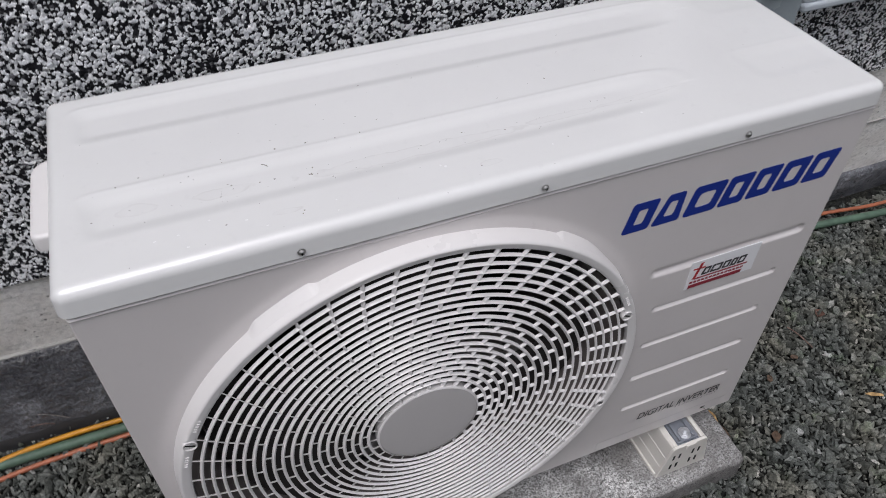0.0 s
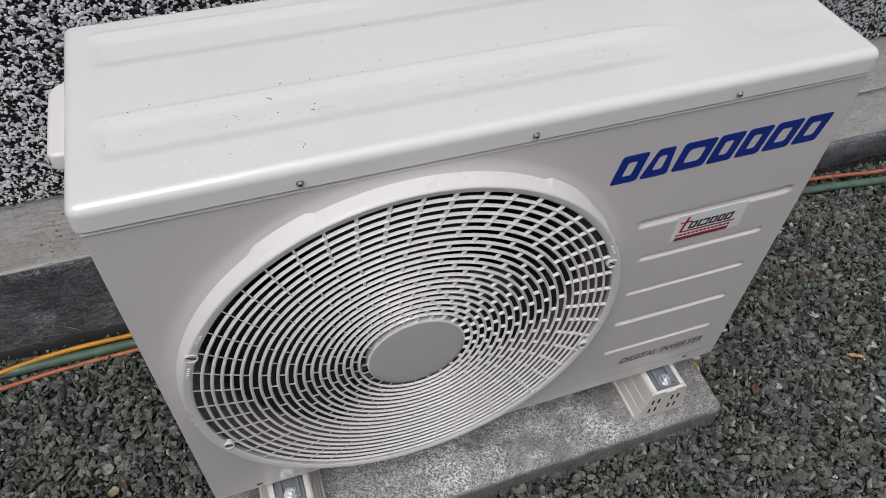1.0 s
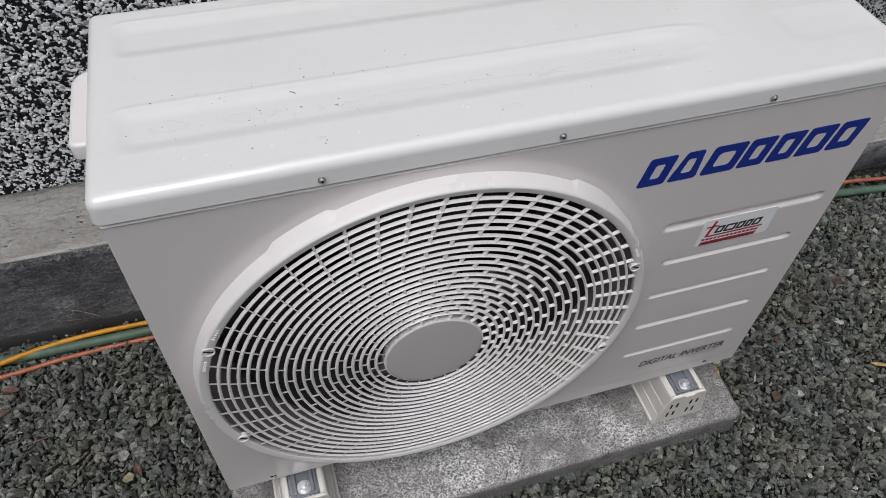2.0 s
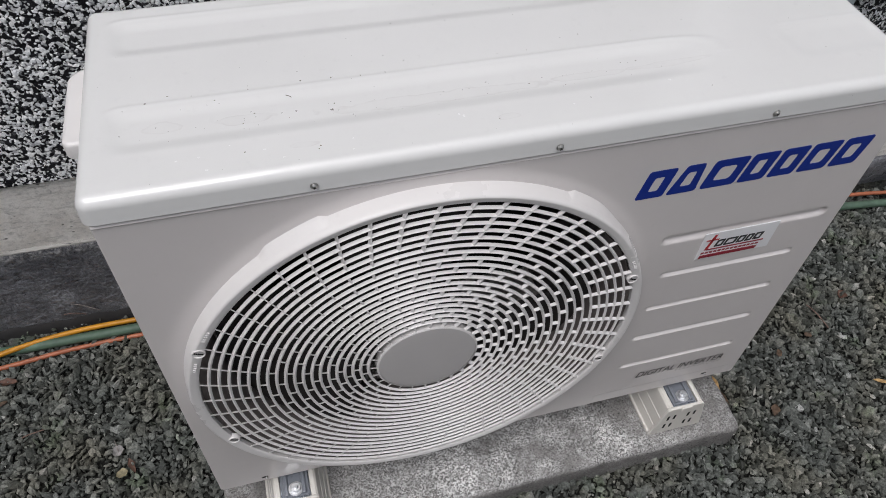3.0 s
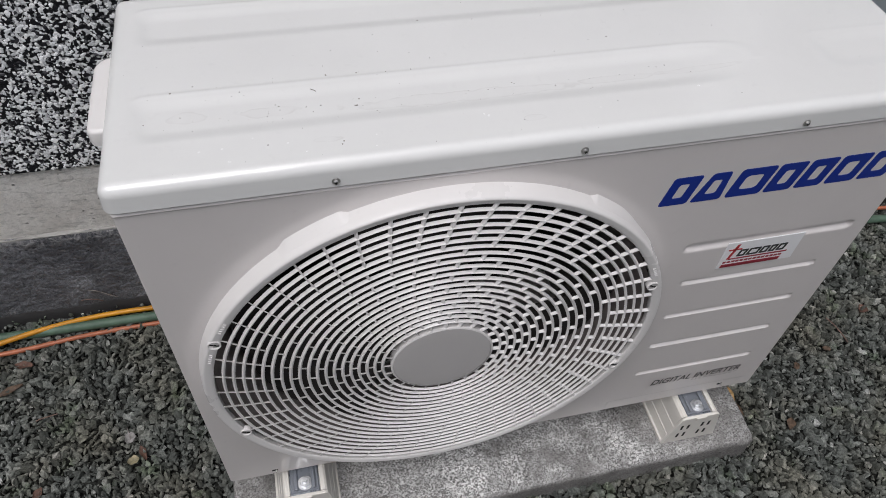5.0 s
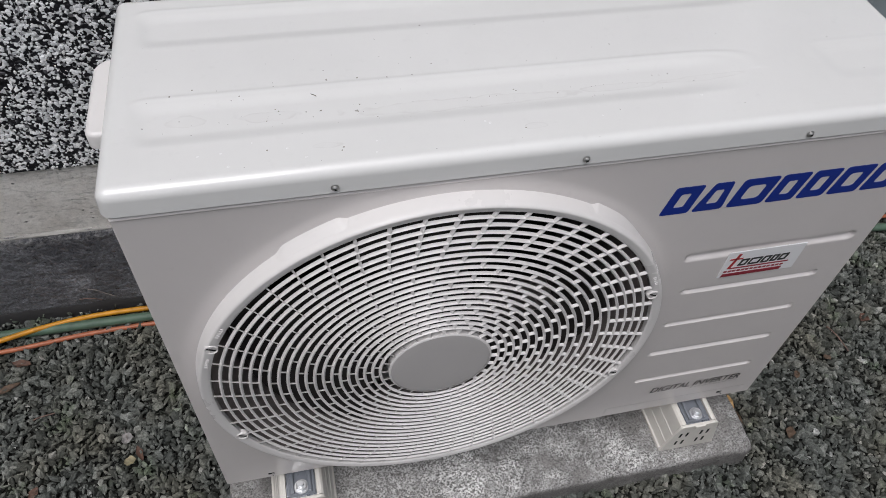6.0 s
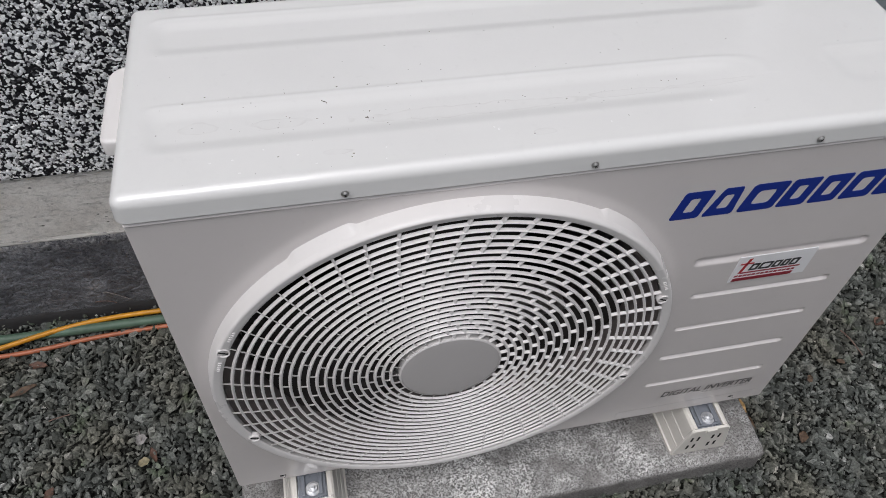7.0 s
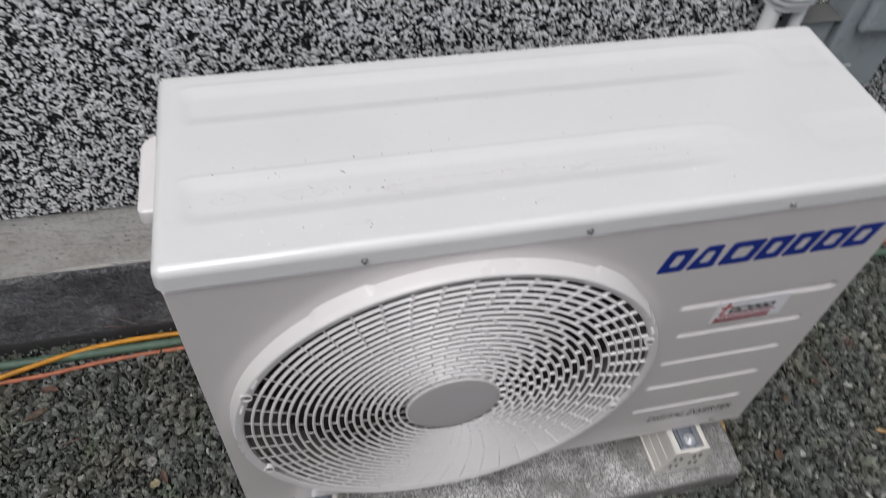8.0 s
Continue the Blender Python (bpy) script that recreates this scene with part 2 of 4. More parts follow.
def gravel_mat(islands):
    m, n, l, b = material("gravel_stone" if islands else "gravel_bed", (0.08, 0.085, 0.08), 0.8)
    b.inputs["Specular IOR Level"].default_value = 0.25
    v = coords(n, l)
    if islands:
        r = n.new("ShaderNodeNewGeometry").outputs["Random Per Island"]
    else:
        vo = n.new("ShaderNodeTexVoronoi")
        vo.inputs["Scale"].default_value = 95
        l.new(v, vo.inputs["Vector"])
        sep = n.new("ShaderNodeSeparateColor")
        l.new(vo.outputs["Color"], sep.inputs[0])
        r = sep.outputs[0]
        bump(n, l, b, vo.outputs["Distance"], 1.0, 0.01)
    if islands:
        tone = ramp(n, l, r, [(0.0, (0.042, 0.046, 0.042)), (0.3, (0.090, 0.097, 0.090)), (0.8, (0.150, 0.160, 0.148)), (0.975, (0.21, 0.22, 0.207)), (1.0, (0.42, 0.425, 0.415))])
    else:
        # bed under the loose stones near black: shade of their gaps put into colour
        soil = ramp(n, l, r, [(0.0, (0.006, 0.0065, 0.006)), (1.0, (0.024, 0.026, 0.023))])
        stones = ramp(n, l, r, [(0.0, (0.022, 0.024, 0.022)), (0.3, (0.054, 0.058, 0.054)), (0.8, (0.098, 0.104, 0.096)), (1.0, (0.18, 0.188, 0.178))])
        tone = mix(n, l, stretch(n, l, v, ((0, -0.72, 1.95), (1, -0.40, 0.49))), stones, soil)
    c = mix(n, l, 1.0, tone, ramp(n, l, noise_tex(n, l, v, 260, 4, 0.65), [(0.3, g(0.45)), (0.7, g(1.5))]), "MULTIPLY")
    warm = ramp(n, l, noise_tex(n, l, v, 9, 3), [(0.44, g(0)), (0.68, g(0.6))])
    c = mix(n, l, warm, c, mix(n, l, 1.0, c, (1.16, 1.02, 0.84), "MULTIPLY"))
    moss = ramp(n, l, noise_tex(n, l, v, 14, 4, 0.65), [(0.56, g(0)), (0.68, g(0.8))])
    c = mix(n, l, moss, c, mix(n, l, 1.0, c, (0.90, 1.08, 0.80), "MULTIPLY"))
    l.new(c, b.inputs["Base Color"])
    if islands:
        bump(n, l, b, noise_tex(n, l, v, 500, 3), 0.35, 0.001)
    return m


def chip_mat(islands):
    m, n, l, b = material("chip_stone" if islands else "chip_bed", (0.2, 0.2, 0.2), 0.5)
    b.inputs["Specular IOR Level"].default_value = 0.25
    v = coords(n, l)
    if islands:
        r = n.new("ShaderNodeNewGeometry").outputs["Random Per Island"]
    else:
        vo = n.new("ShaderNodeTexVoronoi")
        vo.inputs["Scale"].default_value = 190
        l.new(v, vo.inputs["Vector"])
        sep = n.new("ShaderNodeSeparateColor")
        l.new(vo.outputs["Color"], sep.inputs[0])
        r = sep.outputs[0]
        bump(n, l, b, vo.outputs["Distance"], 0.8, 0.004)
    if islands:
        tone = ramp(n, l, r, [(0.0, (0.008, 0.008, 0.010)), (0.36, (0.016, 0.016, 0.020)), (0.40, (0.13, 0.13, 0.14)), (0.47, (0.66, 0.67, 0.69)), (0.62, (0.93, 0.94, 0.96)), (1.0, (0.97, 0.97, 0.97))])
    else:
        mortar = ramp(n, l, r, [(0.0, (0.010, 0.010, 0.012)), (0.66, (0.020, 0.020, 0.024)), (0.7, (0.6, 0.6, 0.6)), (1.0, (0.9, 0.9, 0.9))])
        stones = ramp(n, l, r, [(0.0, (0.010, 0.010, 0.012)), (0.57, (0.020, 0.020, 0.024)), (0.61, (0.6, 0.6, 0.6)), (1.0, (0.93, 0.93, 0.94))])
        tone = mix(n, l, stretch(n, l, v, ((0, -0.72, 2.0), (2, 0.39, 1.10))), stones, mortar)
    c = mix(n, l, 1.0, tone, ramp(n, l, noise_tex(n, l, v, 500, 3), [(0.3, g(0.75)), (0.7, g(1.1))]), "MULTIPLY")
    l.new(c, b.inputs["Base Color"])
    return m


def rubber(name, base, rough=0.45):
    m, n, l, b = material(name, base, rough)
    v = coords(n, l)
    l.new(mix(n, l, 1.0, base, ramp(n, l, noise_tex(n, l, v, 40, 5), [(0.3, g(0.65)), (0.7, g(1.1))]), "MULTIPLY"), b.inputs["Base Color"])
    return m


def leaf_mat(name, base):
    m, n, l, b = material(name, base, 0.7)
    v = coords(n, l)
    l.new(mix(n, l, 1.0, base, ramp(n, l, noise_tex(n, l, v, 120, 4), [(0.3, g(0.5)), (0.7, g(1.3))]), "MULTIPLY"), b.inputs["Base Color"])
    return m


# ---- mesh helpers ----
def mesh(name, verts, faces, mat, smooth=False):
    me = bpy.data.meshes.new(name)
    me.from_pydata([tuple(v) for v in verts], [], [tuple(f) for f in faces])
    me.update()
    if mat:
        me.materials.append(mat)
    if smooth:
        me.shade_smooth()
        me.set_sharp_from_angle(angle=radians(38))
    return me


def part(name, bm, mat, parent, label="", smooth=False):
    """A bmesh or mesh as one object under parent (None: a thing of its own)."""
    if isinstance(bm, bmesh.types.BMesh):
        me = bpy.data.meshes.new(name)
        bm.to_mesh(me)
        bm.free()
        if mat:
            me.materials.append(mat)
        if smooth:
            me.shade_smooth()
            me.set_sharp_from_angle(angle=radians(38))
    else:
        me = bm
    ob = new(name, me)
    if parent:
        ob.parent = parent
    if label:
        ob["label"] = label
    return ob


def box(lo, hi, bevel=0.0, seg=2):
    bm = bmesh.new()
    bmesh.ops.create_cube(bm, size=1.0)
    for v in bm.verts:
        v.co = Vector([lo[i] + (v.co[i] + 0.5) * (hi[i] - lo[i]) for i in range(3)])
    if bevel:
        bmesh.ops.bevel(bm, geom=bm.edges[:], offset=bevel, segments=seg, profile=0.5, affect="EDGES")
    return bm


def prism_y(poly, y0, y1, bevel=0.0):
    """A closed outline in x and z, pushed along y."""
    bm = bmesh.new()
    a = [bm.verts.new((x, y0, z)) for x, z in poly]
    b = [bm.verts.new((x, y1, z)) for x, z in poly]
    bm.faces.new(a)
    bm.faces.new(b[::-1])
    k = len(poly)
    for i in range(k):
        bm.faces.new((a[i], b[i], b[(i + 1) % k], a[(i + 1) % k]))
    bmesh.ops.recalc_face_normals(bm, faces=bm.faces[:])
    if bevel:
        bmesh.ops.bevel(bm, geom=bm.edges[:], offset=bevel, segments=2, profile=0.5, affect="EDGES")
    return bm


def lathe_y(profile, seg, centre=(0, 0), stretch=None, closed=False):
    """A profile of (radius, y) turned round an axis along y through centre (x, z)."""
    verts, faces = [], []
    k = len(profile)
    for s in range(seg):
        a = 2 * math.pi * s / seg
        for j, (r, y) in enumerate(profile):
            q = r + (stretch(a, j) if stretch else 0)
            verts.append((centre[0] + q * math.cos(a), y, centre[1] + q * math.sin(a)))
    for s in range(seg):
        t = (s + 1) % seg
        for j in range(k if closed else k - 1):
            i = (j + 1) % k
            faces.append((s * k + j, s * k + i, t * k + i, t * k + j))
    return verts, faces


def grid_mesh(name, us, ws, place, keep, mat):
    nu, nw = len(us), len(ws)
    verts = [place(u, w) for w in ws for u in us]
    faces = []
    for j in range(nw - 1):
        for i in range(nu - 1):
            if keep(0.5 * (us[i] + us[i + 1]), 0.5 * (ws[j] + ws[j + 1])):
                q = j * nu + i
                faces.append((q, q + 1, q + nu + 1, q + nu))
    return mesh(name, verts, faces, mat, True)


def steps(a, b, d):
    k = max(1, round((b - a) / d))
    return [a + (b - a) * i / k for i in range(k + 1)]


def ease(t):
    t = min(1.0, max(0.0, t))
    return t * t * (3 - 2 * t)


def tube(name, points, radius, mat):
    cu = bpy.data.curves.new(name, "CURVE")
    cu.dimensions = "3D"
    cu.bevel_depth = radius
    cu.bevel_resolution = 4
    cu.resolution_u = 8
    sp = cu.splines.new("NURBS")
    sp.points.add(len(points) - 1)
    for p, co in zip(sp.points, points):
        p.co = (*co, 1)
    sp.use_endpoint_u = True
    sp.order_u = 4
    tmp = bpy.data.objects.new(name, cu)
    me = bpy.data.meshes.new_from_object(tmp)
    bpy.data.objects.remove(tmp)
    bpy.data.curves.remove(cu)
    me.name = name
    me.materials.append(mat)
    me.shade_smooth()
    return me


# ---- ground, wall ----
WALL_Y = 0.478


def sheet(lo, hi, mat, name):
    return mesh(name, [(lo[0], lo[1], lo[2]), (hi[0], lo[1], lo[2]), (hi[0], hi[1], lo[2]), (lo[0], hi[1], lo[2])], [(0, 1, 2, 3)], mat)


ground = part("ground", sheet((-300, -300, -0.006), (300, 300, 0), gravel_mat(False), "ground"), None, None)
tagged(ground, "dark grey crushed stone gravel bed", "ground", kind="structure")

wall = part("wall_north", box((-6, WALL_Y, 0.396), (7, 0.72, 3.2)), chip_mat(False), None)
tagged(wall, "black and white pebble-dash rendered house wall", "wall", kind="structure")
# unseen wall, added to cut the low sky light on the unit's front
unseen_wall = part("unseen_wall_south", box((-6, -2.7, -0.3), (7, -2.5, 1.5)), painted("unseen_wall_grey", (0.34, 0.325, 0.30), 0.85, 0.2), None)
tagged(unseen_wall, "unseen plain grey wall added to block low sky", "wall", kind="structure")
plinth = part("plinth", box((-6, 0.484, -0.3), (7, 0.70, 0.395)), plinth_mat(), None)
tagged(plinth, "bare grey concrete foundation plinth under the pebble-dash", "plinth", kind="structure")


def bitumen_strip(x0, x1, top, out, name):
    """Membrane with a rolled upper edge that leans slightly out at the foot."""
    prof = [(0.4835, top), (0.4815, top + 0.0005), (0.4835 - out * 0.55, top - 0.002), (0.4835 - out * 0.9, top - 0.008), (0.4835 - out, top - 0.02), (0.4835 - out, top * 0.6), (0.4835 - out * 0.75, top * 0.3), (0.4835 - out * 0.25, 0.008), (0.4835 - out * 0.1, -0.03)]
    xs = steps(x0, x1, 0.012)
    verts, faces = [], []
    k = len(prof)
    for x in xs:
        for j, (y, z) in enumerate(prof):
            w = noise.noise(Vector((x * 9, z * 9, 3.1)))
            verts.append((x, y + 0.0025 * w * (j > 1), z + 0.004 * noise.noise(Vector((x * 5, 1.7, 0.3))) * (j < 5)))
    for i in range(len(xs) - 1):
        for j in range(k - 1):
            q = i * k + j
            faces.append((q, q + k, q + k + 1, q + 1))
    return mesh(name, verts, faces, BITUMEN, True)


BITUMEN = bitumen_mat()
strip = part("trim_bitumen", bitumen_strip(-3.0, 0.8, 0.243, 0.007, "trim_bitumen"), None, None)
tagged(strip, "scuffed black bitumen membrane along the foundation foot", "membrane", kind="structure")


def mortar_ledge(x0, x1):
    """A thin crumbly fillet where the membrane meets the concrete."""
    verts, faces = [], []
    xs = steps(x0, x1, 0.004)
    for x in xs:
        w = noise.noise(Vector((x * 40, 2.2, 0.4)))
        u = noise.noise(Vector((x * 110, 5.2, 1.4)))
        verts += [(x, 0.4845, 0.2450 + 0.003 * w), (x, 0.4815 - 0.002 * u, 0.2440 + 0.0030 * w), (x, 0.4782 - 0.002 * w, 0.2425 + 0.002 * u), (x, 0.4785, 0.2400)]
    for i in range(len(xs) - 1):
        for k in range(3):
            q = 4 * i + k
            faces.append((q, q + 4, q + 5, q + 1))
    return mesh("trim_mortar", verts, faces, None, True)


ledge = part("trim_mortar", mortar_ledge(-3.0, 5.0), None, None)
ledge.data.materials.append(painted("mortar_dust", (0.40, 0.39, 0.37), 0.9, 0.6))
tagged(ledge, "pale dusty mortar ledge above the bitumen membrane", "ledge", kind="structure")
strip2 = part("trim_bitumen_low", bitumen_strip(0.8, 5.0, 0.085, 0.014, "trim_bitumen_low"), None, None)
tagged(strip2, "low black bitumen edge along the foundation foot", "membrane", kind="structure")



def undercut_strip(x0, x1):
    """Added near-black strip for the dark undercut below the membrane; ragged upper edge."""
    verts, faces = [], []
    xs = steps(x0, x1, 0.006)
    for x in xs:
        w = noise.noise(Vector((x * 12, 7.7, 0.2))) + 0.5 * noise.noise(Vector((x * 45, 3.1, 0.8)))
        z = 0.034 + 0.008 * w
        verts += [(x, 0.4790, z + 0.003), (x, 0.4765, z), (x, 0.4740 + 0.001 * w, z * 0.5), (x, 0.4730, -0.03)]
    for i in range(len(xs) - 1):
        for k in range(3):
            q = 4 * i + k
            faces.append((q, q + 4, q + 5, q + 1))
    return mesh("trim_undercut_strip", verts, faces, painted("undercut_black", (0.028, 0.027, 0.028), 0.75, 0.3), True)


coat = part("trim_undercut_strip", undercut_strip(-3.0, 0.8), None, None)
tagged(coat, "added near-black ragged strip for the dark undercut below the membrane", "coating", kind="structure")

rng = np.random.default_rng(7)


def scatter(name, centres, sizes, flat_axis, flat, mat, sides=6, bedded=False, top_width=0.55, jitter=0.28):
    """Many angular stones in one mesh: each a jittered double fan."""
    k = len(centres)
    ang = np.linspace(0, 2 * np.pi, sides, endpoint=False)
    ring = np.stack([np.cos(ang), np.sin(ang), 0 * ang], 1)
    top = ring[::2] * (0.82 if bedded else top_width) + (0, 0, 0.8)
    low = ring[1::2] * 0.5 - (0, 0, 0.8)
    base = np.concatenate([ring, top, low])
    n = len(base)
    h = sides // 2
    faces = []
    for i in range(h):
        a, b, c = 2 * i, (2 * i + 1) % sides, (2 * i + 2) % sides
        t, t2 = sides + i, sides + (i + 1) % h
        u, u2 = sides + h + i, sides + h + (i + 1) % h
        d = (2 * i + 3) % sides
        faces += [(a, b, t), (b, c, t2), (b, t2, t), (b, u, c), (c, u, u2), (c, u2, d)]
    faces += [tuple(sides + i for i in range(h)), tuple(sides + h + i for i in reversed(range(h)))] if h == 3 else []
    if bedded:
        base = base[: sides + h]
        n = len(base)
        faces = [f for f in faces if max(f) < n]
    faces = np.array(faces)
    pts = base[None] * (1 + rng.uniform(-jitter, jitter, (k, n, 1)))
    pts = pts * sizes[:, None, :]
    q = rng.normal(size=(k, 4))
    if flat:
        tilt = rng.normal(0, flat, (k, 2))
        yaw = rng.uniform(0, 2 * np.pi, k)
        cy, sy = np.cos(yaw), np.sin(yaw)
        x, y, z = pts[..., 0], pts[..., 1], pts[..., 2]
        x, y = x * cy[:, None] - y * sy[:, None], x * sy[:, None] + y * cy[:, None]
        z = z + x * tilt[:, :1] + y * tilt[:, 1:]
        pts = np.stack([x, y, z], -1)
    else:
        q /= np.linalg.norm(q, axis=1, keepdims=True)
        w, x, y, z = q.T
        rot = np.stack([np.stack([1 - 2 * (y * y + z * z), 2 * (x * y - z * w), 2 * (x * z + y * w)], -1), np.stack([2 * (x * y + z * w), 1 - 2 * (x * x + z * z), 2 * (y * z - x * w)], -1), np.stack([2 * (x * z - y * w), 2 * (y * z + x * w), 1 - 2 * (x * x + y * y)], -1)], 1)
        pts = np.einsum("kij,knj->kni", rot, pts)
    if flat_axis == "y":
        pts = np.stack([pts[..., 0], -pts[..., 2], pts[..., 1]], -1)
    pts = pts + centres[:, None, :]
    tris = (faces[None] + (np.arange(k) * n)[:, None, None]).reshape(-1, 3)
    me = bpy.data.meshes.new(name)
    me.vertices.add(k * n)
    me.vertices.foreach_set("co", pts.astype(np.float32).ravel())
    me.loops.add(tris.size)
    me.loops.foreach_set("vertex_index", tris.astype(np.int32).ravel())
    me.polygons.add(len(tris))
    me.polygons.foreach_set("loop_start", np.arange(0, tris.size, 3, dtype=np.int32))
    me.update(calc_edges=True)
    me.validate()
    me.shade_flat()
    me.materials.append(mat)
    return me


def spread(x0, x1, y0, y1, pitch):
    """Jittered grid of places."""
    xs, ys = np.meshgrid(np.arange(x0, x1, pitch), np.arange(y0, y1, pitch))
    p = np.stack([xs.ravel(), ys.ravel()], 1)
    return p + rng.uniform(-0.55, 0.55, p.shape) * pitch


# crushed stone round the slab
main = spread(-0.72, 1.95, -0.40, 0.482, 0.0093)
fill = spread(-0.72, 1.95, -0.40, 0.482, 0.0080)
places = np.concatenate([main, fill])
coarse = np.arange(len(places)) < len(main)
under = (places[:, 0] > 0.0) & (places[:, 0] < 0.89) & (places[:, 1] > -0.05) & (places[:, 1] < 0.35)
ok = ~under & ~((places[:, 0] > 0.88) & (places[:, 1] > 0.458))
places, coarse = places[ok], coarse[ok]
big = np.where(coarse, rng.lognormal(-5.06, 0.28, len(places)).clip(0.0036, 0.0105), rng.lognormal(-5.75, 0.28, len(places)).clip(0.0020, 0.0050))
sizes = np.stack([big * rng.uniform(1.0, 1.45, len(big)), big * rng.uniform(0.75, 1.1, len(big)), big * rng.uniform(0.3, 0.65, len(big))], 1)
heights = np.where(coarse, rng.uniform(-0.005, 0.005, len(big)), rng.uniform(-0.008, 0.002, len(big)))
bank = (places[:, 1] > 0.464) & (places[:, 0] < 0.1) & ~coarse
heights[bank] += rng.uniform(0.0, 0.020, bank.sum())
behind = (places[:, 1] > 0.41) & (places[:, 0] > 0.88)
heights[behind] -= 0.006
gravel = part("gravel", scatter("gravel", np.column_stack([places, heights]), sizes, "z", 0, gravel_mat(True), top_width=0.66, jitter=0.34), None, None)
tagged(gravel, "loose dark grey-green crushed gravel around the concrete slab", "gravel", kind="stuff")

# stone chips of the pebble-dash
places = spread(-0.72, 2.0, 0.397, 1.10, 0.0042)
places = places[(places[:, 1] > 0.3985) & ~((places[:, 0] > 0.1) & (places[:, 0] < 0.84) & (places[:, 1] < 0.62))]
big = rng.lognormal(-6.03, 0.27, len(places)).clip(0.0014, 0.0046)
sizes = np.stack([big * rng.uniform(0.9, 1.5, len(big)), big * rng.uniform(0.7, 1.1, len(big)), big * rng.uniform(0.25, 0.5, len(big))], 1)
chips = part("pebble_dash", scatter("pebble_dash", np.column_stack([places[:, 0], np.full(len(big), WALL_Y - 0.0006), places[:, 1]]), sizes, "y", 0.07, chip_mat(True), 6, True), None, wall)
tagged(chips, "black and white crushed stone chips", kind="stuff")


# ---- concrete slab ----
def slab_mesh():
    bm = box((-0.014, -0.067, -0.06), (0.907, 0.38, 0.05))
    upright = [e for e in bm.edges if abs(e.verts[0].co.z - e.verts[1].co.z) > 0.05]
    bmesh.ops.bevel(bm, geom=upright, offset=0.014, segments=2, profile=0.5, affect="EDGES")
    rim = [e for e in bm.edges if e.verts[0].co.z > 0.04 and e.verts[1].co.z > 0.04]
    bmesh.ops.bevel(bm, geom=rim, offset=0.012, segments=4, profile=0.5, affect="EDGES")
    bmesh.ops.triangulate(bm, faces=[f for f in bm.faces if len(f.verts) > 4])
    for _ in range(4):
        bmesh.ops.subdivide_edges(bm, edges=[e for e in bm.edges if e.calc_length() > 0.025], cuts=1, use_grid_fill=False)
        bmesh.ops.triangulate(bm, faces=[f for f in bm.faces if len(f.verts) > 4])
    for v in bm.verts:
        p = v.co
        d = noise.noise(p * 14) * 0.0034 + noise.noise(p * 45) * 0.0020
        v.co = p + Vector((0, -1 if p.y < 0 else 0, 0)) * d + Vector((d if p.x > 0.89 else 0, 0, d * 0.5))
    return bm


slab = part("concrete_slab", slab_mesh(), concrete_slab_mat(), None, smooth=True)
tagged(slab, "weathered grey concrete paver with white lime speckles on gravel", "slab")


# ---- support feet ----
def support_foot(x):
    foot = new("support_foot")
    foot.location = (x, 0, 0.05)
    half = [(0.052, 0.0), (0.052, 0.005), (0.0485, 0.0065), (0.0447, 0.0250), (0.0435, 0.0255), (0.0395, 0.0498), (0.0383, 0.0505), (0.0352, 0.074), (0.0335, 0.0815), (0.030, 0.0845), (0.0235, 0.0845), (0.0235, 0.079)]
    poly = half + [(-a, b) for a, b in reversed(half)]
    part("rail", prism_y(poly, -0.032, 0.345, 0.0006), FOOTPVC, foot)
    cap = [(0.0515, 0.0004), (0.0435, 0.04), (0.0362, 0.074), (0.0342, 0.082), (0.030, 0.0852), (-0.030, 0.0852), (-0.0342, 0.082), (-0.0362, 0.074), (-0.0435, 0.04), (-0.0515, 0.0004)]
    front = part("end_cap", prism_y(cap, -0.038, -0.0325, 0.0012), FOOTPVC, foot)
    for row, z in enumerate((0.055, 0.026)):
        for off in (-0.0275, -0.0155, 0.0115, 0.0235):
            part("slot", box((off - 0.0023, -0.0386, z - 0.0075), (off + 0.0023, -0.034, z + 0.0075), 0.0008, 1), DARK, front, "dark vent slot")
    part("cap_tongue", box((-0.010, -0.0408, 0.0772), (0.009, -0.0372, 0.0862), 0.0012, 2), FOOTPVC, front, "cream plastic snap tongue")
    part("channel_strip", box((-0.0228, -0.031, 0.0792), (0.0228, 0.34, 0.0808)), ZINC, foot, "zinc-plated insert strip")
    tagged(foot, "cream plastic mounting foot with slotted end cap on the slab", "mounting foot", "feet under the heat pump")
    return foot


FOOT_X = (0.108, 0.780)
support_foot(FOOT_X[0])
support_foot(FOOT_X[1])

# ---- heat pump outdoor unit ----
W, D, Z0, Z1 = 0.88, 0.3005, 0.150, 0.790
CX, CZ, RF, RO, RH = 0.3122, 0.4521, 0.2880, 0.2768, 0.0655
OVAL = 1.019  # the guard inside its round frame is a little taller than wide
unit = new("heat_pump_unit")
unit.location = (0, 0, Z0)
tagged(unit, "white outdoor heat pump unit with round fan grille on feet", "heat pump")
UP = Matrix.Translation((0, 0, -Z0))


def unit_part(name, bm, mat, label="", smooth=False, parent=None):
    """A part given in world places, under the unit or one of its parts."""
    me = part(name, bm, mat, None, label, smooth)
    me.data.transform(UP)
    me.parent = parent or unit
    return me


GROOVES = [(0.575, 0.617, 0.856, 0.0088)] + [(z, 0.638, 0.838, 0.0058) for z in (0.500, 0.4225, 0.3445, 0.264)]


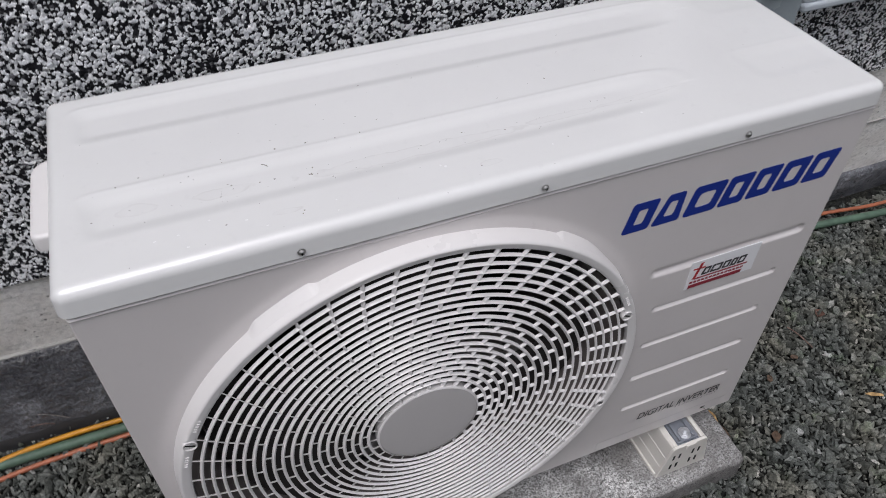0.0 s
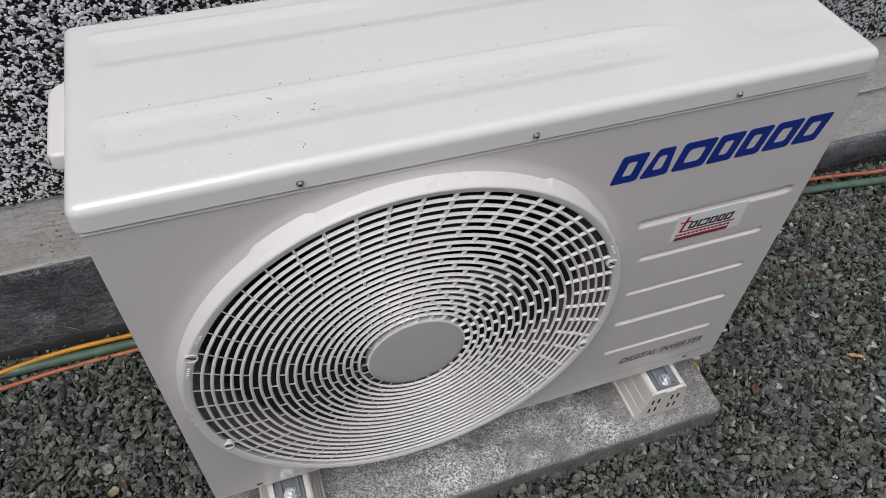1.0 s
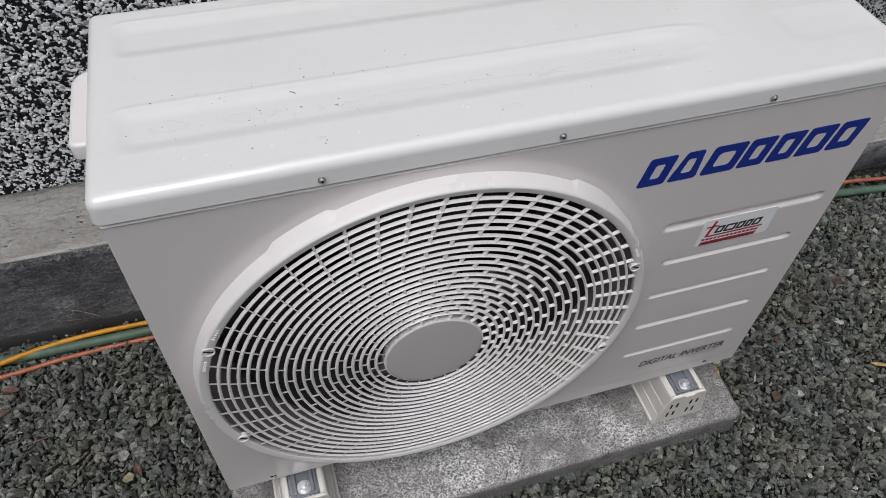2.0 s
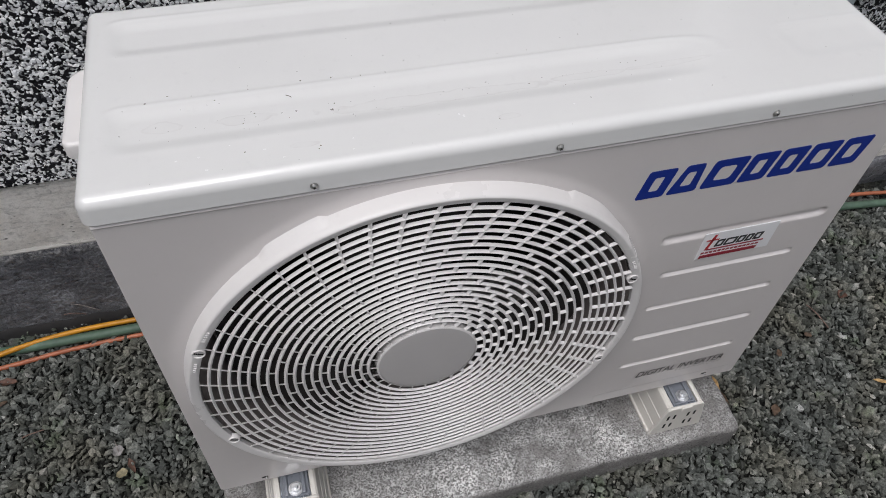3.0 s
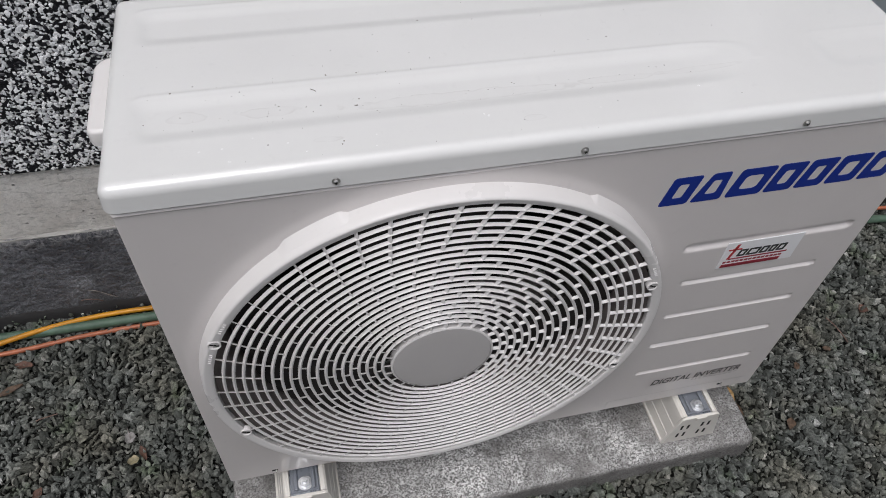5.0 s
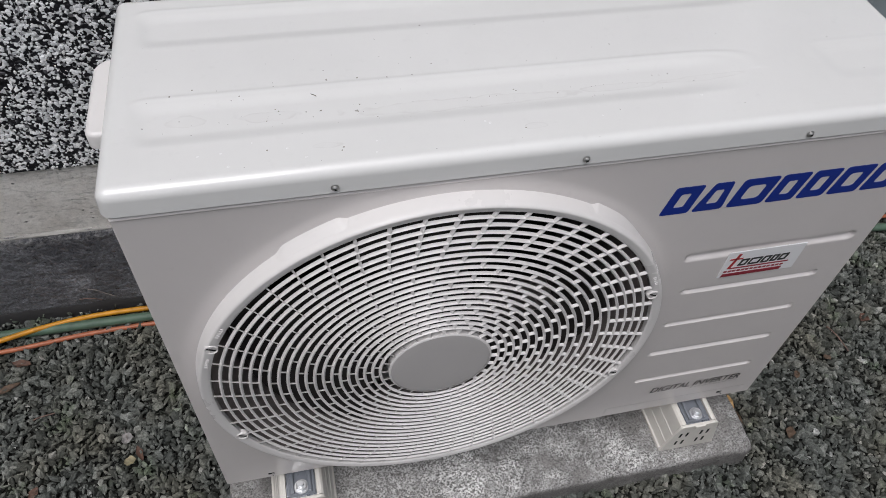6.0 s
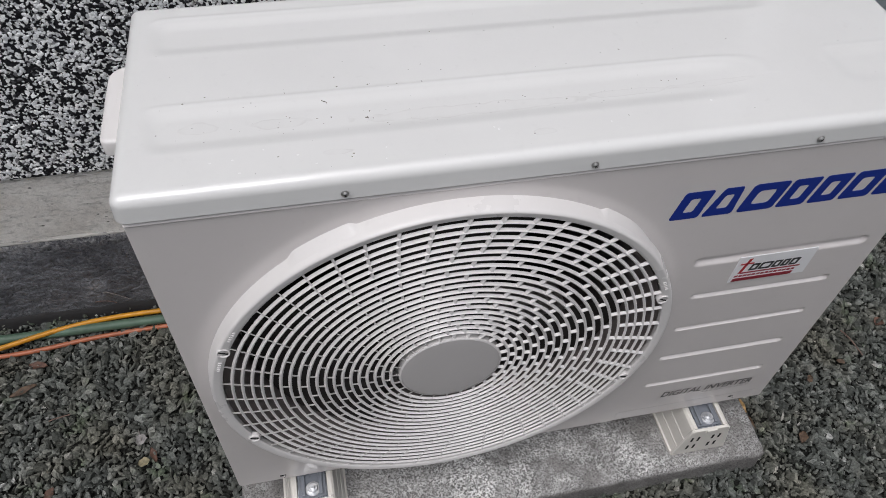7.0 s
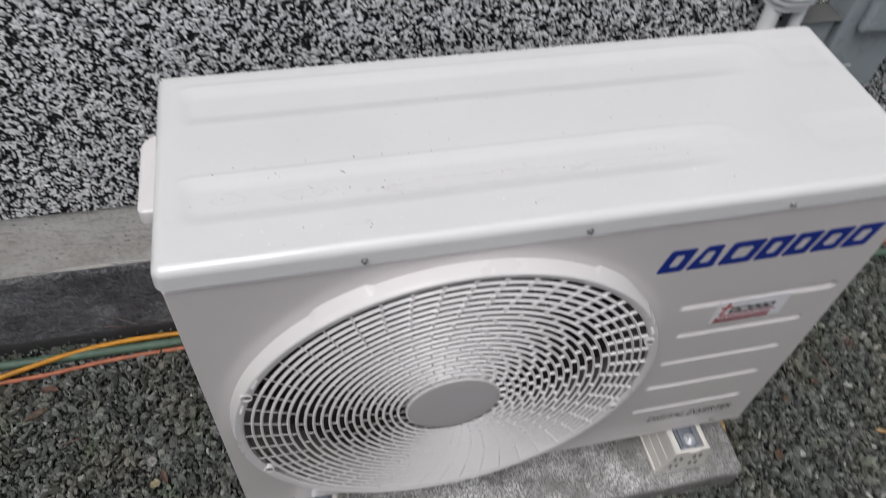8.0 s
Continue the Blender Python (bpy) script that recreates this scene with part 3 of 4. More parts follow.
def panel_y(x, z):
    y = 0.0
    d = min(x, W - x)
    r = 0.0025
    if d < r:
        y += r - math.sqrt(max(0.0, r * r - (r - d) ** 2))
    q = math.hypot(x - CX, z - CZ)
    y -= 0.0038 * ease((0.309 - q) / 0.02)
    for zc, xa, xb, hw in GROOVES:
        ex = max(xa + hw - x, x - xb + hw, 0.0)
        dz = z - zc
        e = math.hypot(ex, dz) / hw
        if e < 1:
            y += (0.0055 if hw > 0.007 else 0.0042) * ease((1 - e) * (0.013 / hw))
    if 0.7543 < z < 0.7589:
        y -= 0.0014 * ease(1 - abs(z - 0.7566) / 0.0023)
    if z > 0.7588:
        y += 0.007 * ease((z - 0.7588) / 0.0006)
    if z < 0.182 and 0.61 < x < 0.86:
        y += 0.0015 * ease((0.182 - z) / 0.003)
    return y


xs = sorted(set(steps(0, 0.003, 0.0005) + steps(0.003, 0.012, 0.0015) + steps(0.012, 0.60, 0.006) + steps(0.60, 0.868, 0.003) + steps(0.868, W - 0.003, 0.0015) + steps(W - 0.003, W, 0.0005)))
zs = sorted(set(steps(0.156, 0.74, 0.0016) + steps(0.74, 0.753, 0.001) + steps(0.753, 0.7605, 0.0003) + steps(0.7605, 0.775, 0.001)))
front = unit_part("front_panel", grid_mesh("front_panel", xs, zs, lambda x, z: (x, panel_y(x, z), z), lambda x, z: math.hypot(x - CX, z - CZ) > 0.279 and not (z < 0.162 and min(x, W - x) < 0.006 and math.hypot(0.006 - min(x, W - x), 0.162 - z) > 0.006), PAINT), None, "off-white painted sheet-metal front with pressed ribs")
for sx in (0, 1):
    unit_part("side_panel", box((sx * (W - 0.0015), 0.0024, 0.156), (sx * (W - 0.0015) + 0.0015, D - 0.002, 0.775)), PAINT)
unit_part("rear_coil", box((0.004, D - 0.004, 0.17), (W - 0.004, D, 0.775)), DARK, "dark heat exchanger back")
unit_part("base_pan", box((0.004, 0.002, Z0), (W - 0.004, D - 0.002, 0.163), 0.002, 1), PAINT)


def rounded_loop(inset, r, z, seg=6):
    x0, x1, y0, y1 = -0.0060 + inset, W + 0.0035 - inset, -0.0035 + inset, D + 0.0035 - inset
    out = []
    for cx, cy, a0 in ((x1 - r, y1 - r, 0), (x0 + r, y1 - r, 90), (x0 + r, y0 + r, 180), (x1 - r, y0 + r, 270)):
        for s in range(seg + 1):
            a = radians(a0 + 90 * s / seg)
            out.append((cx + r * math.cos(a), cy + r * math.sin(a), z))
    return out


def lid_z(x, y):
    z = 0.0
    for yc, xa, xb, deep in ((0.237, 0.022, 0.76, 0.0030), (0.085, 0.022, 0.66, 0.0030), (0.237, 0.79, 0.98, 0.0014), (0.085, 0.75, 0.98, 0.0014)):
        ex = max(xa + 0.03 - x, (x - xb + 0.12) * 0.28, 0.0)
        e = (ex ** 4 + abs(y - yc) ** 4) ** 0.25 / 0.034
        z -= deep * ease((1 - e) * 1.7)
        if y > yc:
            z += 0.2 * deep * ease(1 - abs(e - 1.06) / 0.13)
    edge = min(x + 0.0035, W + 0.0035 - x, y + 0.0035, D + 0.0035 - y)
    return Z1 + z * ease((edge - 0.012) / 0.012)


def lid_mesh():
    """A side that leans in by a few degrees, the rolled edge, the pressed top."""
    lean, r = radians(4), 0.0115
    foot, high = 0.7628, Z1 - r + r * math.sin(lean)
    back = (high - foot) * math.tan(lean)
    total = back + r * math.cos(lean)
    rows = [(0.002, foot), (0.0, foot), (0.7 * back, foot + 0.7 * (high - foot)), (0.95 * back, foot + 0.95 * (high - foot))]
    rows += [(back + r * (math.cos(lean) - math.cos(k)), Z1 - r + r * math.sin(k)) for k in (lean + (math.pi / 2 - lean) * j / 9 for j in range(10))]
    loops = [rounded_loop(inset, max(total - inset, 0) + 0.0002, z) for inset, z in rows]
    r = total
    verts = [p for lp in loops for p in lp]
    n = len(loops[0])
    faces = [(i * n + j, i * n + (j + 1) % n, (i + 1) * n + (j + 1) % n, (i + 1) * n + j) for i in range(len(loops) - 1) for j in range(n)]
    us, ws = steps(-0.0060 + r, W + 0.0035 - r, 0.004), steps(-0.0035 + r, D + 0.0035 - r, 0.0015)
    o = len(verts)
    verts += [(u, w, lid_z(u, w)) for w in ws for u in us]
    nu = len(us)
    faces += [(o + j * nu + i, o + j * nu + i + 1, o + (j + 1) * nu + i + 1, o + (j + 1) * nu + i) for j in range(len(ws) - 1) for i in range(nu - 1)]
    return mesh("lid", verts, faces, LID, True)


lid = unit_part("lid", lid_mesh(), None, "glossy white pressed lid with long ribs")
unit_part("lid_underside", box((0.002, 0.004, 0.7765), (W - 0.002, D - 0.004, 0.7775)), PAINT)


def screw_mesh(name, r):
    """Pan head with a crossed recess, along -y."""
    v, f = lathe_y([(r * 1.25, 0.0), (r * 1.25, -0.0008), (r, -0.001), (r * 0.92, -0.0022), (r * 0.6, -0.003), (0.0001, -0.0032)], 20)
    bm = bmesh.new()
    me = mesh(name, v, f, None)
    bm.from_mesh(me)
    for a in (0.4, 0.4 + math.pi / 2):
        m = Matrix.Rotation(a, 4, "Y") @ Matrix.Diagonal((r * 1.1, 0.0008, r * 0.22, 1))
        res = bmesh.ops.create_cube(bm, size=1.0, matrix=Matrix.Translation((0, -0.003, 0)) @ m)
        for face in {fc for vv in res["verts"] for fc in vv.link_faces}:
            face.material_index = 1
    bm.to_mesh(me)
    bm.free()
    me.materials.append(SCREW)
    me.materials.append(DARK)
    return me


LIDSCREW = screw_mesh("screw", 0.0031)
for x in (0.2, 0.444, 0.690):
    s = part("screw", LIDSCREW, None, lid, "steel screw")
    s.location = (x, -0.0037, 0.770 - Z0)
LOWSCREW = screw_mesh("screw_small", 0.0014)
for x in (0.068, 0.8205):
    y = panel_y(x, 0.167)
    slot = part("fixing_slot", box((-0.0046, -0.0003, -0.0023), (0.0046, 0.001, 0.0023), 0.0002, 1), DARK, front, "dark oblong fixing slot")
    slot.location = (x, y, 0.167 - Z0)
    s = part("screw", LOWSCREW, None, front, "steel screw")
    s.location = (x + 0.0022, y - 0.0002, 0.1662 - Z0)


# fan grille
frame_prof = [(RF + 0.0055, 0.002), (RF + 0.0045, -0.008), (RF + 0.0030, -0.0165), (RF + 0.0022, -0.0198), (RF + 0.0013, -0.0217), (RF + 0.0002, -0.0227), (RF - 0.0010, -0.0230), (RF - 0.0022, -0.0229), (RO + 0.0036, -0.0224), (RO + 0.0009, -0.0217), (RO - 0.0001, -0.0206), (RO - 0.0002, -0.0150), (RO + 0.0006, -0.0142)]
v, f = lathe_y(frame_prof, 240, (CX, CZ))
v = [(x, y, CZ + (z - CZ) * (1 + 0.012 * ease((j % len(frame_prof) - 6) / 3)) / OVAL) for j, (x, y, z) in enumerate(v)]
grille = unit_part("fan_grille", mesh("fan_grille", v, f, GRILLE, True), None, "white moulded plastic fan guard with concentric rings")
grille.scale.z, grille.location.z = OVAL, (1 - OVAL) * (CZ - Z0)



def grip_tab(lo, hi, soft_lo, soft_hi, out):
    """A thin flange at the frame's foot that stands out between two angles."""
    verts, faces = [], []
    count = 48
    prof = [(0.0, 0.0015), (1.0, 0.0015), (0.97, -0.0025), (0.80, -0.0058), (0.50, -0.0095), (0.2, -0.0130), (0.0, -0.0155)]
    k = len(prof)
    for i in range(count + 1):
        d = lo + (hi - lo) * i / count
        far = out * min(ease((d - lo) / soft_lo), ease((hi - d) / soft_hi))
        for u, y in prof:
            r = RF + 0.0042 + (y + 0.008) * 0.15 + u * far
            verts.append((CX + r * math.cos(radians(d)), y, CZ + r * math.sin(radians(d)) / OVAL))
    for i in range(count):
        for j in range(k - 1):
            q = i * k + j
            faces.append((q, q + 1, q + k + 1, q + k))
    return mesh("grip_tab", verts, faces, GRILLE, True)


for spec in ((110.3, 127.4, 2.0, 3.4, 0.0045), (38.0, 58.8, 12.0, 1.8, 0.0040), (224, 239, 2.4, 2.4, 0.0040), (301, 316, 2.4, 2.4, 0.0040)):
    unit_part("grip_tab", grip_tab(*spec), None, parent=grille)

RINGS = 19
RADII = [RO]
for k in range(RINGS + 1):
    RADII.append(RADII[-1] - 0.01136 + 0.000087 * k)


def ring_profile(r):
    """A thin hoop with a round nose that flares outwards to the back."""
    return [(r + 0.0004, -0.0180), (r - 0.0012, -0.0191), (r - 0.0015, -0.0197), (r - 0.0012, -0.0204), (r - 0.0001, -0.0215), (r + 0.0005, -0.0220), (r + 0.0011, -0.0220), (r + 0.0015, -0.0214), (r + 0.0019, -0.0203), (r + 0.0028, -0.0184)]


for radius in RADII[1:RINGS + 1]:
    v, f = lathe_y(ring_profile(radius), 144, (CX, CZ), None, True)
    unit_part("grille_ring", mesh("grille_ring", v, f, RINGS_WHITE, True), None, parent=grille)

v, f = lathe_y([(RH + 0.0008, -0.012), (RH + 0.0008, -0.0214), (RH - 0.0004, -0.0224), (RH - 0.0018, -0.0226)], 96, (CX, CZ))
unit_part("hub_rim", mesh("hub_rim", v, f, GRILLE, True), None, parent=grille)
v, f = lathe_y([(RH - 0.0012, -0.0212), (RH - 0.0022, -0.0222), (RH - 0.003, -0.0223), (RH * 0.6, -0.0223), (0.0001, -0.0223)], 96, (CX, CZ))
unit_part("hub_disc", mesh("hub_disc", v, f, HUB, True), None, "flat grey hub disc", parent=grille)


def spoke_mesh(r0, r1, sweep, lean, name, wide=0.0008):
    """A vane between two radii, along +x from the grille's centre; it sweeps round as it goes in, and leans round as it goes back."""
    verts, faces = [], []
    rs = [r0, 0.5 * (r0 + r1), r1]
    for r in rs:
        a = sweep * (r1 - r) / max(r1 - r0, 1e-6)
        c, s = math.cos(a), math.sin(a)
        for y, back in ((-0.0214, 0.0), (-0.0186, 1.0)):
            for side in (-1, 1):
                t = side * wide + lean * back
                verts.append((r * c - t * s, y, r * s + t * c))
    for i in range(len(rs) - 1):
        o = i * 4
        faces += [(o, o + 4, o + 5, o + 1), (o + 2, o + 3, o + 7, o + 6), (o, o + 2, o + 6, o + 4), (o + 1, o + 5, o + 7, o + 3)]
    return mesh(name, verts, faces, RINGS_WHITE)


OUT_CELLS = 5
r_in = RADII[OUT_CELLS]
OUTER = spoke_mesh(r_in, RO + 0.0005, radians(3.6), 0.0024, "grille_spoke_long")
for k in range(48):
    s = part("grille_spoke", OUTER, None, grille)
    s.location = (CX, 0, CZ - Z0)
    s.rotation_euler = (0, -radians(163.2 + 7.5 * k), 0)
loose_v, loose_f = [], []
for cell in range(RINGS + 1 - OUT_CELLS):
    me = spoke_mesh(RADII[OUT_CELLS + cell + 1], RADII[OUT_CELLS + cell], radians(0.6), 0.0024, "grille_spoke_short", 0.0007)
    for k in range(24):
        a = radians(167.0 + 15 * k + 7.5 * (cell % 2) + 0.79 * cell)
        if cell < 10:
            s = part("grille_spoke", me, None, grille)
            s.location = (CX, 0, CZ - Z0)
            s.rotation_euler = (0, -a, 0)
        else:
            o = len(loose_v)
            turn = Matrix.Rotation(-a, 3, "Y")
            loose_v += [tuple(turn @ vv.co + Vector((CX, 0, CZ))) for vv in me.vertices]
            loose_f += [tuple(i + o for i in p.vertices) for p in me.polygons]
inner = unit_part("inner_spokes", mesh("inner_spokes", loose_v, loose_f, RINGS_WHITE), None, parent=grille)
tagged(inner, kind="stuff")

# clips on the frame: slotted bosses and raised lettering too small to read
v, f = lathe_y([(0.0076, 0.0060), (0.0074, -0.0006), (0.0068, -0.0010), (0.0061, -0.0005), (0.0059, 0.0004)], 28)
BOSS = mesh("clip_boss", v, f, GRILLE, True)
# grey disc in the boss: the well's shade is put into its colour
v, f = lathe_y([(0.0060, 0.0004), (0.0030, 0.0003), (0.0001, 0.0003)], 24)
WELL = mesh("clip_well", v, f, HUB)
for a, radius in ((156.8, 0.2832), (-158.8, 0.2785), (18.4, 0.2775), (-21.0, 0.2760)):
    s = part("clip_boss", BOSS, None, grille)
    s.location = (CX + radius * math.cos(radians(a)), -0.0230, CZ - Z0 + radius * math.sin(radians(a)) / OVAL)
    w = part("clip_well", WELL, None, grille, "grey disc standing for the shaded clip well")
    w.location = s.location
    k = part("clip_slit", box((-0.0052, -0.0003, -0.0009), (0.0052, 0.0004, 0.0009)), DARK, grille)
    k.location = s.location
    k.rotation_euler = (0, 0.5, 0)
for a0 in (151.0, 162.8, 24.0):
    for k in range(5):
        a = radians(a0 - 1.6 + 0.8 * k)
        b = part("raised_mark", box((-0.0019, -0.0237, -0.0007), (0.0019, -0.0222, 0.0007), 0.0003, 1), GRILLE, grille)
        b.location = (CX + 0.2825 * math.cos(a), 0, CZ - Z0 + 0.2825 * math.sin(a))
        b.rotation_euler = (0, -a, 0)

# fan well and fan
v, f = lathe_y([(0.2758, -0.0152), (0.2745, -0.004), (0.271, 0.008), (0.2675, 0.020), (0.266, 0.035), (0.266, 0.10), (0.28, 0.12)], 96, (CX, CZ))
unit_part("fan_shroud", mesh("fan_shroud", v, f, SHROUD, True), None, "dark bell-mouth fan shroud")
fan = unit_part("fan", mesh("fan", *lathe_y([(0.068, 0.10), (0.068, 0.045), (0.06, 0.038), (0.0001, 0.036)], 48, (CX, CZ)), FANBLACK, True), None, "dark plastic axial fan at rest")


def blade(a0):
    verts, faces = [], []
    nr, na = 9, 9
    for i in range(nr):
        r = 0.066 + (0.258 - 0.066) * i / (nr - 1)
        for j in range(na):
            t = j / (na - 1)
            a = a0 + radians(10 + 82 * t + 22 * i / (nr - 1) * (1 - t * 0.3))
            verts.append((CX + r * math.cos(a), 0.095 - 0.055 * t - 0.012 * math.sin(t * math.pi), CZ + r * math.sin(a)))
    for i in range(nr - 1):
        for j in range(na - 1):
            q = i * na + j
            faces.append((q, q + 1, q + na + 1, q + na))
    return mesh("fan_blade", verts, faces, FANBLACK, True)


for k in range(3):
    unit_part("fan_blade", blade(radians(20 + 120 * k)), None, parent=fan)
unit_part("inner_baffle", box((0.6, 0.012, 0.165), (0.604, 0.30, 0.775)), SHROUD)

# side grip
outline = [(0.004, 0.207)]
for cx, cy, r, a0 in ((0.0, 0.186, 0.021, 90), (-0.0125, 0.0965, 0.0085, 180)):
    for k in range(9):
        a = radians(a0 + 90 * k / 8)
        outline.append((cx + r * math.cos(a), cy + r * math.sin(a)))
outline.append((0.004, 0.088))
grip = bmesh.new()
low = [grip.verts.new((x, y, 0.764)) for x, y in outline]
top = [grip.verts.new((x, y, 0.7815)) for x, y in outline]
grip.faces.new(low)
rim = grip.faces.new(top[::-1])
for k in range(len(outline)):
    m = (k + 1) % len(outline)
    grip.faces.new((low[k], top[k], top[m], low[m]))
bmesh.ops.recalc_face_normals(grip, faces=grip.faces[:])
bmesh.ops.bevel(grip, geom=list(rim.edges), offset=0.004, segments=3, profile=0.5, affect="EDGES")
handle = unit_part("side_grip", grip, GRILLE, "white moulded carrying grip", smooth=True)
for p in handle.data.polygons:
    p.use_smooth = len(p.vertices) < 5

# mounting legs and bolts
for x in FOOT_X:
    leg = unit_part("mounting_leg", box((x - 0.0215, -0.029, 0.1312), (x + 0.0215, 0.06, 0.1336), 0.0006, 1), PLATE, "ribbed blue-grey steel leg plate")
    for off in (-0.0135, 0.0135):
        unit_part("pressed_rib", box((x + off - 0.0032, -0.026, 0.1336), (x + off + 0.0032, 0.03, 0.1382), 0.0016, 2), PLATE, parent=leg)
    unit_part("leg_riser", box((x - 0.019, 0.012, 0.1337), (x + 0.019, 0.06, 0.1515)), ZINC)
    v, f = lathe_y([(0.0115, 0.0), (0.0115, -0.0015), (0.0045, -0.0015)], 24)
    bolt = unit_part("bolt", mesh("bolt", v, f, BOLT), None, "bright zinc hex bolt")
    bolt.data.transform(UP.inverted())
    bolt.data.transform(Matrix.Rotation(-math.pi / 2, 4, "X"))
    bolt.location = (x + 0.001, -0.016, 0.1337 - Z0)
    bm = bmesh.new()
    bmesh.ops.create_cone(bm, cap_ends=True, segments=6, radius1=0.0086, radius2=0.0086, depth=0.0062, matrix=Matrix.Translation((0, 0, 0.0046)))
    bmesh.ops.bevel(bm, geom=bm.edges[:], offset=0.0007, segments=1, affect="EDGES")
    part("nut", bm, BOLT, bolt)
    bm = bmesh.new()
    bmesh.ops.create_cone(bm, cap_ends=True, segments=16, radius1=0.0042, radius2=0.0036, depth=0.0125, matrix=Matrix.Translation((0, 0, 0.0072)))
    part("stud", bm, BOLT, bolt)


# printed marks on the front
def slab_mark(name, poly, mat, y, thick=0.0004, parent=None):
    return unit_part(name, prism_y(poly, y - thick, y), mat, parent=parent or front)


def leaning(x0, x1, z0, z1, shear):
    k = shear * (z1 - z0)
    return [(x0, z0), (x1, z0), (x1 + k, z1), (x0 + k, z1)]


def slotted(name, x0, x1, z0, z1, shear, stroke, mat, y, parent=None, taper=0.0, thick=0.0004):
    """A leaning plain block with rounded corners and a narrow slot along its middle."""
    xm, zm, hx, hz = 0.5 * (x0 + x1), 0.5 * (z0 + z1), 0.5 * (x1 - x0), 0.5 * (z1 - z0)

    def ring(ix, iz, r):
        out = []
        for cx, cz, a0 in ((hx - ix - r, hz - iz - r, 0), (-(hx - ix - r), hz - iz - r, 90), (-(hx - ix - r), -(hz - iz - r), 180), (hx - ix - r, -(hz - iz - r), 270)):
            for s in range(4):
                a = radians(a0 + 30 * s)
                u, w = cx + r * math.cos(a), cz + r * math.sin(a)
                u *= 1 - taper * (w / hz + 1) * 0.5
                out.append((xm + u + shear * (zm + w - z0), zm + w))
        return out

    corner = 0.2 * min(hx, hz)
    outer, inner = ring(0, 0, corner), ring(stroke, stroke * 0.95, min(corner, 0.4 * (hx - stroke)))
    k = len(outer)
    verts = [(x, y - thick, z) for x, z in outer + inner] + [(x, y, z) for x, z in outer + inner]
    faces = []
    for i in range(k):
        j = (i + 1) % k
        faces += [(i, j, k + j, k + i), (i, 2 * k + i, 2 * k + j, j), (k + i, k + j, 3 * k + j, 3 * k + i)]
    return unit_part(name, mesh(name, verts, faces, mat), None, parent=parent or front)


# maker's mark as seven plain blue shapes
LZ0, LZ1, LEANING = 0.6635, 0.7065, 0.22
for xa, xb, taper in ((0.554, 0.589, 0), (0.593, 0.631, 0.4), (0.636, 0.681, 0), (0.685, 0.720, 0), (0.725, 0.760, 0), (0.765, 0.804, 0), (0.809, 0.847, 0)):
    slotted("blue_mark", xa, xb, LZ0, LZ1, LEANING, 0.0115, BLUE, -0.0001, taper=taper)

lab = unit_part("sticker", box((0.679, -0.0012, 0.5225), (0.788, 0.0002, 0.5735), 0.0004, 1), STICKER, "small glossy white dealer sticker")
slab_mark("sticker_red_bar", leaning(0.683, 0.768, 0.5240, 0.5300, 0.25), WINE, -0.00125, parent=lab)
slab_mark("sticker_mark", leaning(0.6865, 0.6905, 0.5405, 0.5690, 0.25), RED, -0.00125, parent=lab)
slab_mark("sticker_mark", leaning(0.6840, 0.7020, 0.5580, 0.5605, 0.25), RED, -0.00125, parent=lab)
for xa, xb in ((0.6990, 0.7105), (0.7125, 0.7290), (0.7310, 0.7420), (0.7440, 0.7535), (0.7555, 0.7670)):
    slotted("sticker_mark", xa, xb, 0.5445, 0.5575, 0.25, 0.0029, INK, -0.00125, parent=lab)
slab_mark("sticker_line", leaning(0.690, 0.774, 0.5395, 0.5418, 0.25), WINE, -0.00125, parent=lab)
for k in range(14):
    xa = 0.684 + 0.0062 * k
    slab_mark("sticker_mark", leaning(xa, xa + 0.0045, 0.5330, 0.5362, 0.1), WINE, -0.00125, parent=lab)


def lettering(words, x0, x1, z0, high, mat, y, bold):
    cu = bpy.data.curves.new("lettering", "FONT")
    cu.body = words
    cu.size = 1.0
    cu.shear = 0.25
    cu.extrude = 0.0
    cu.offset = bold
    tmp = bpy.data.objects.new("lettering", cu)
    me = bpy.data.meshes.new_from_object(tmp)
    bpy.data.objects.remove(tmp)
    px = [vv.co.x for vv in me.vertices]
    py = [vv.co.y for vv in me.vertices]
    sx, sz = (x1 - x0) / (max(px) - min(px)), high / (max(py) - min(py))
    lx, ly = min(px), min(py)
    for vv in me.vertices:
        vv.co = (x0 + (vv.co.x - lx) * sx, y, z0 + (vv.co.y - ly) * sz)
    me.materials.clear()
    me.materials.append(mat)
    return me


unit_part("lettering", lettering("DIGITAL INVERTER", 0.6765, 0.836, 0.2138, 0.0165, INK, -0.0006, 0.013), None, "thin black printed words", parent=front)
unit_part("lettering", lettering("T E C H N O L O G Y", 0.7510, 0.8350, 0.2068, 0.0044, FADED, -0.0006, 0.004), None, "tiny grey printed word", parent=front)

# specks of soil on the lid: the larger ones where they lie, dust between
LARGER = [(0.155, 0.093), (0.146, 0.077), (0.158, 0.090), (0.198, 0.085), (0.233, 0.081), (0.236, 0.089), (0.239, 0.127), (0.269, 0.124), (0.208, 0.128), (0.057, 0.122), (0.078, 0.130), (0.144, 0.033), (0.033, 0.082), (0.213, 0.027), (0.211, 0.023), (0.389, 0.028), (0.438, 0.078), (0.477, 0.083), (0.491, 0.040), (0.295, 0.124), (0.320, 0.212), (0.520, 0.148), (0.548, 0.092), (0.556, 0.091), (0.566, 0.092)]
dust = np.concatenate([spread(0.02, 0.86, 0.01, 0.28, 0.055), spread(0.05, 0.60, 0.070, 0.092, 0.013), spread(0.05, 0.3, 0.10, 0.17, 0.03)])
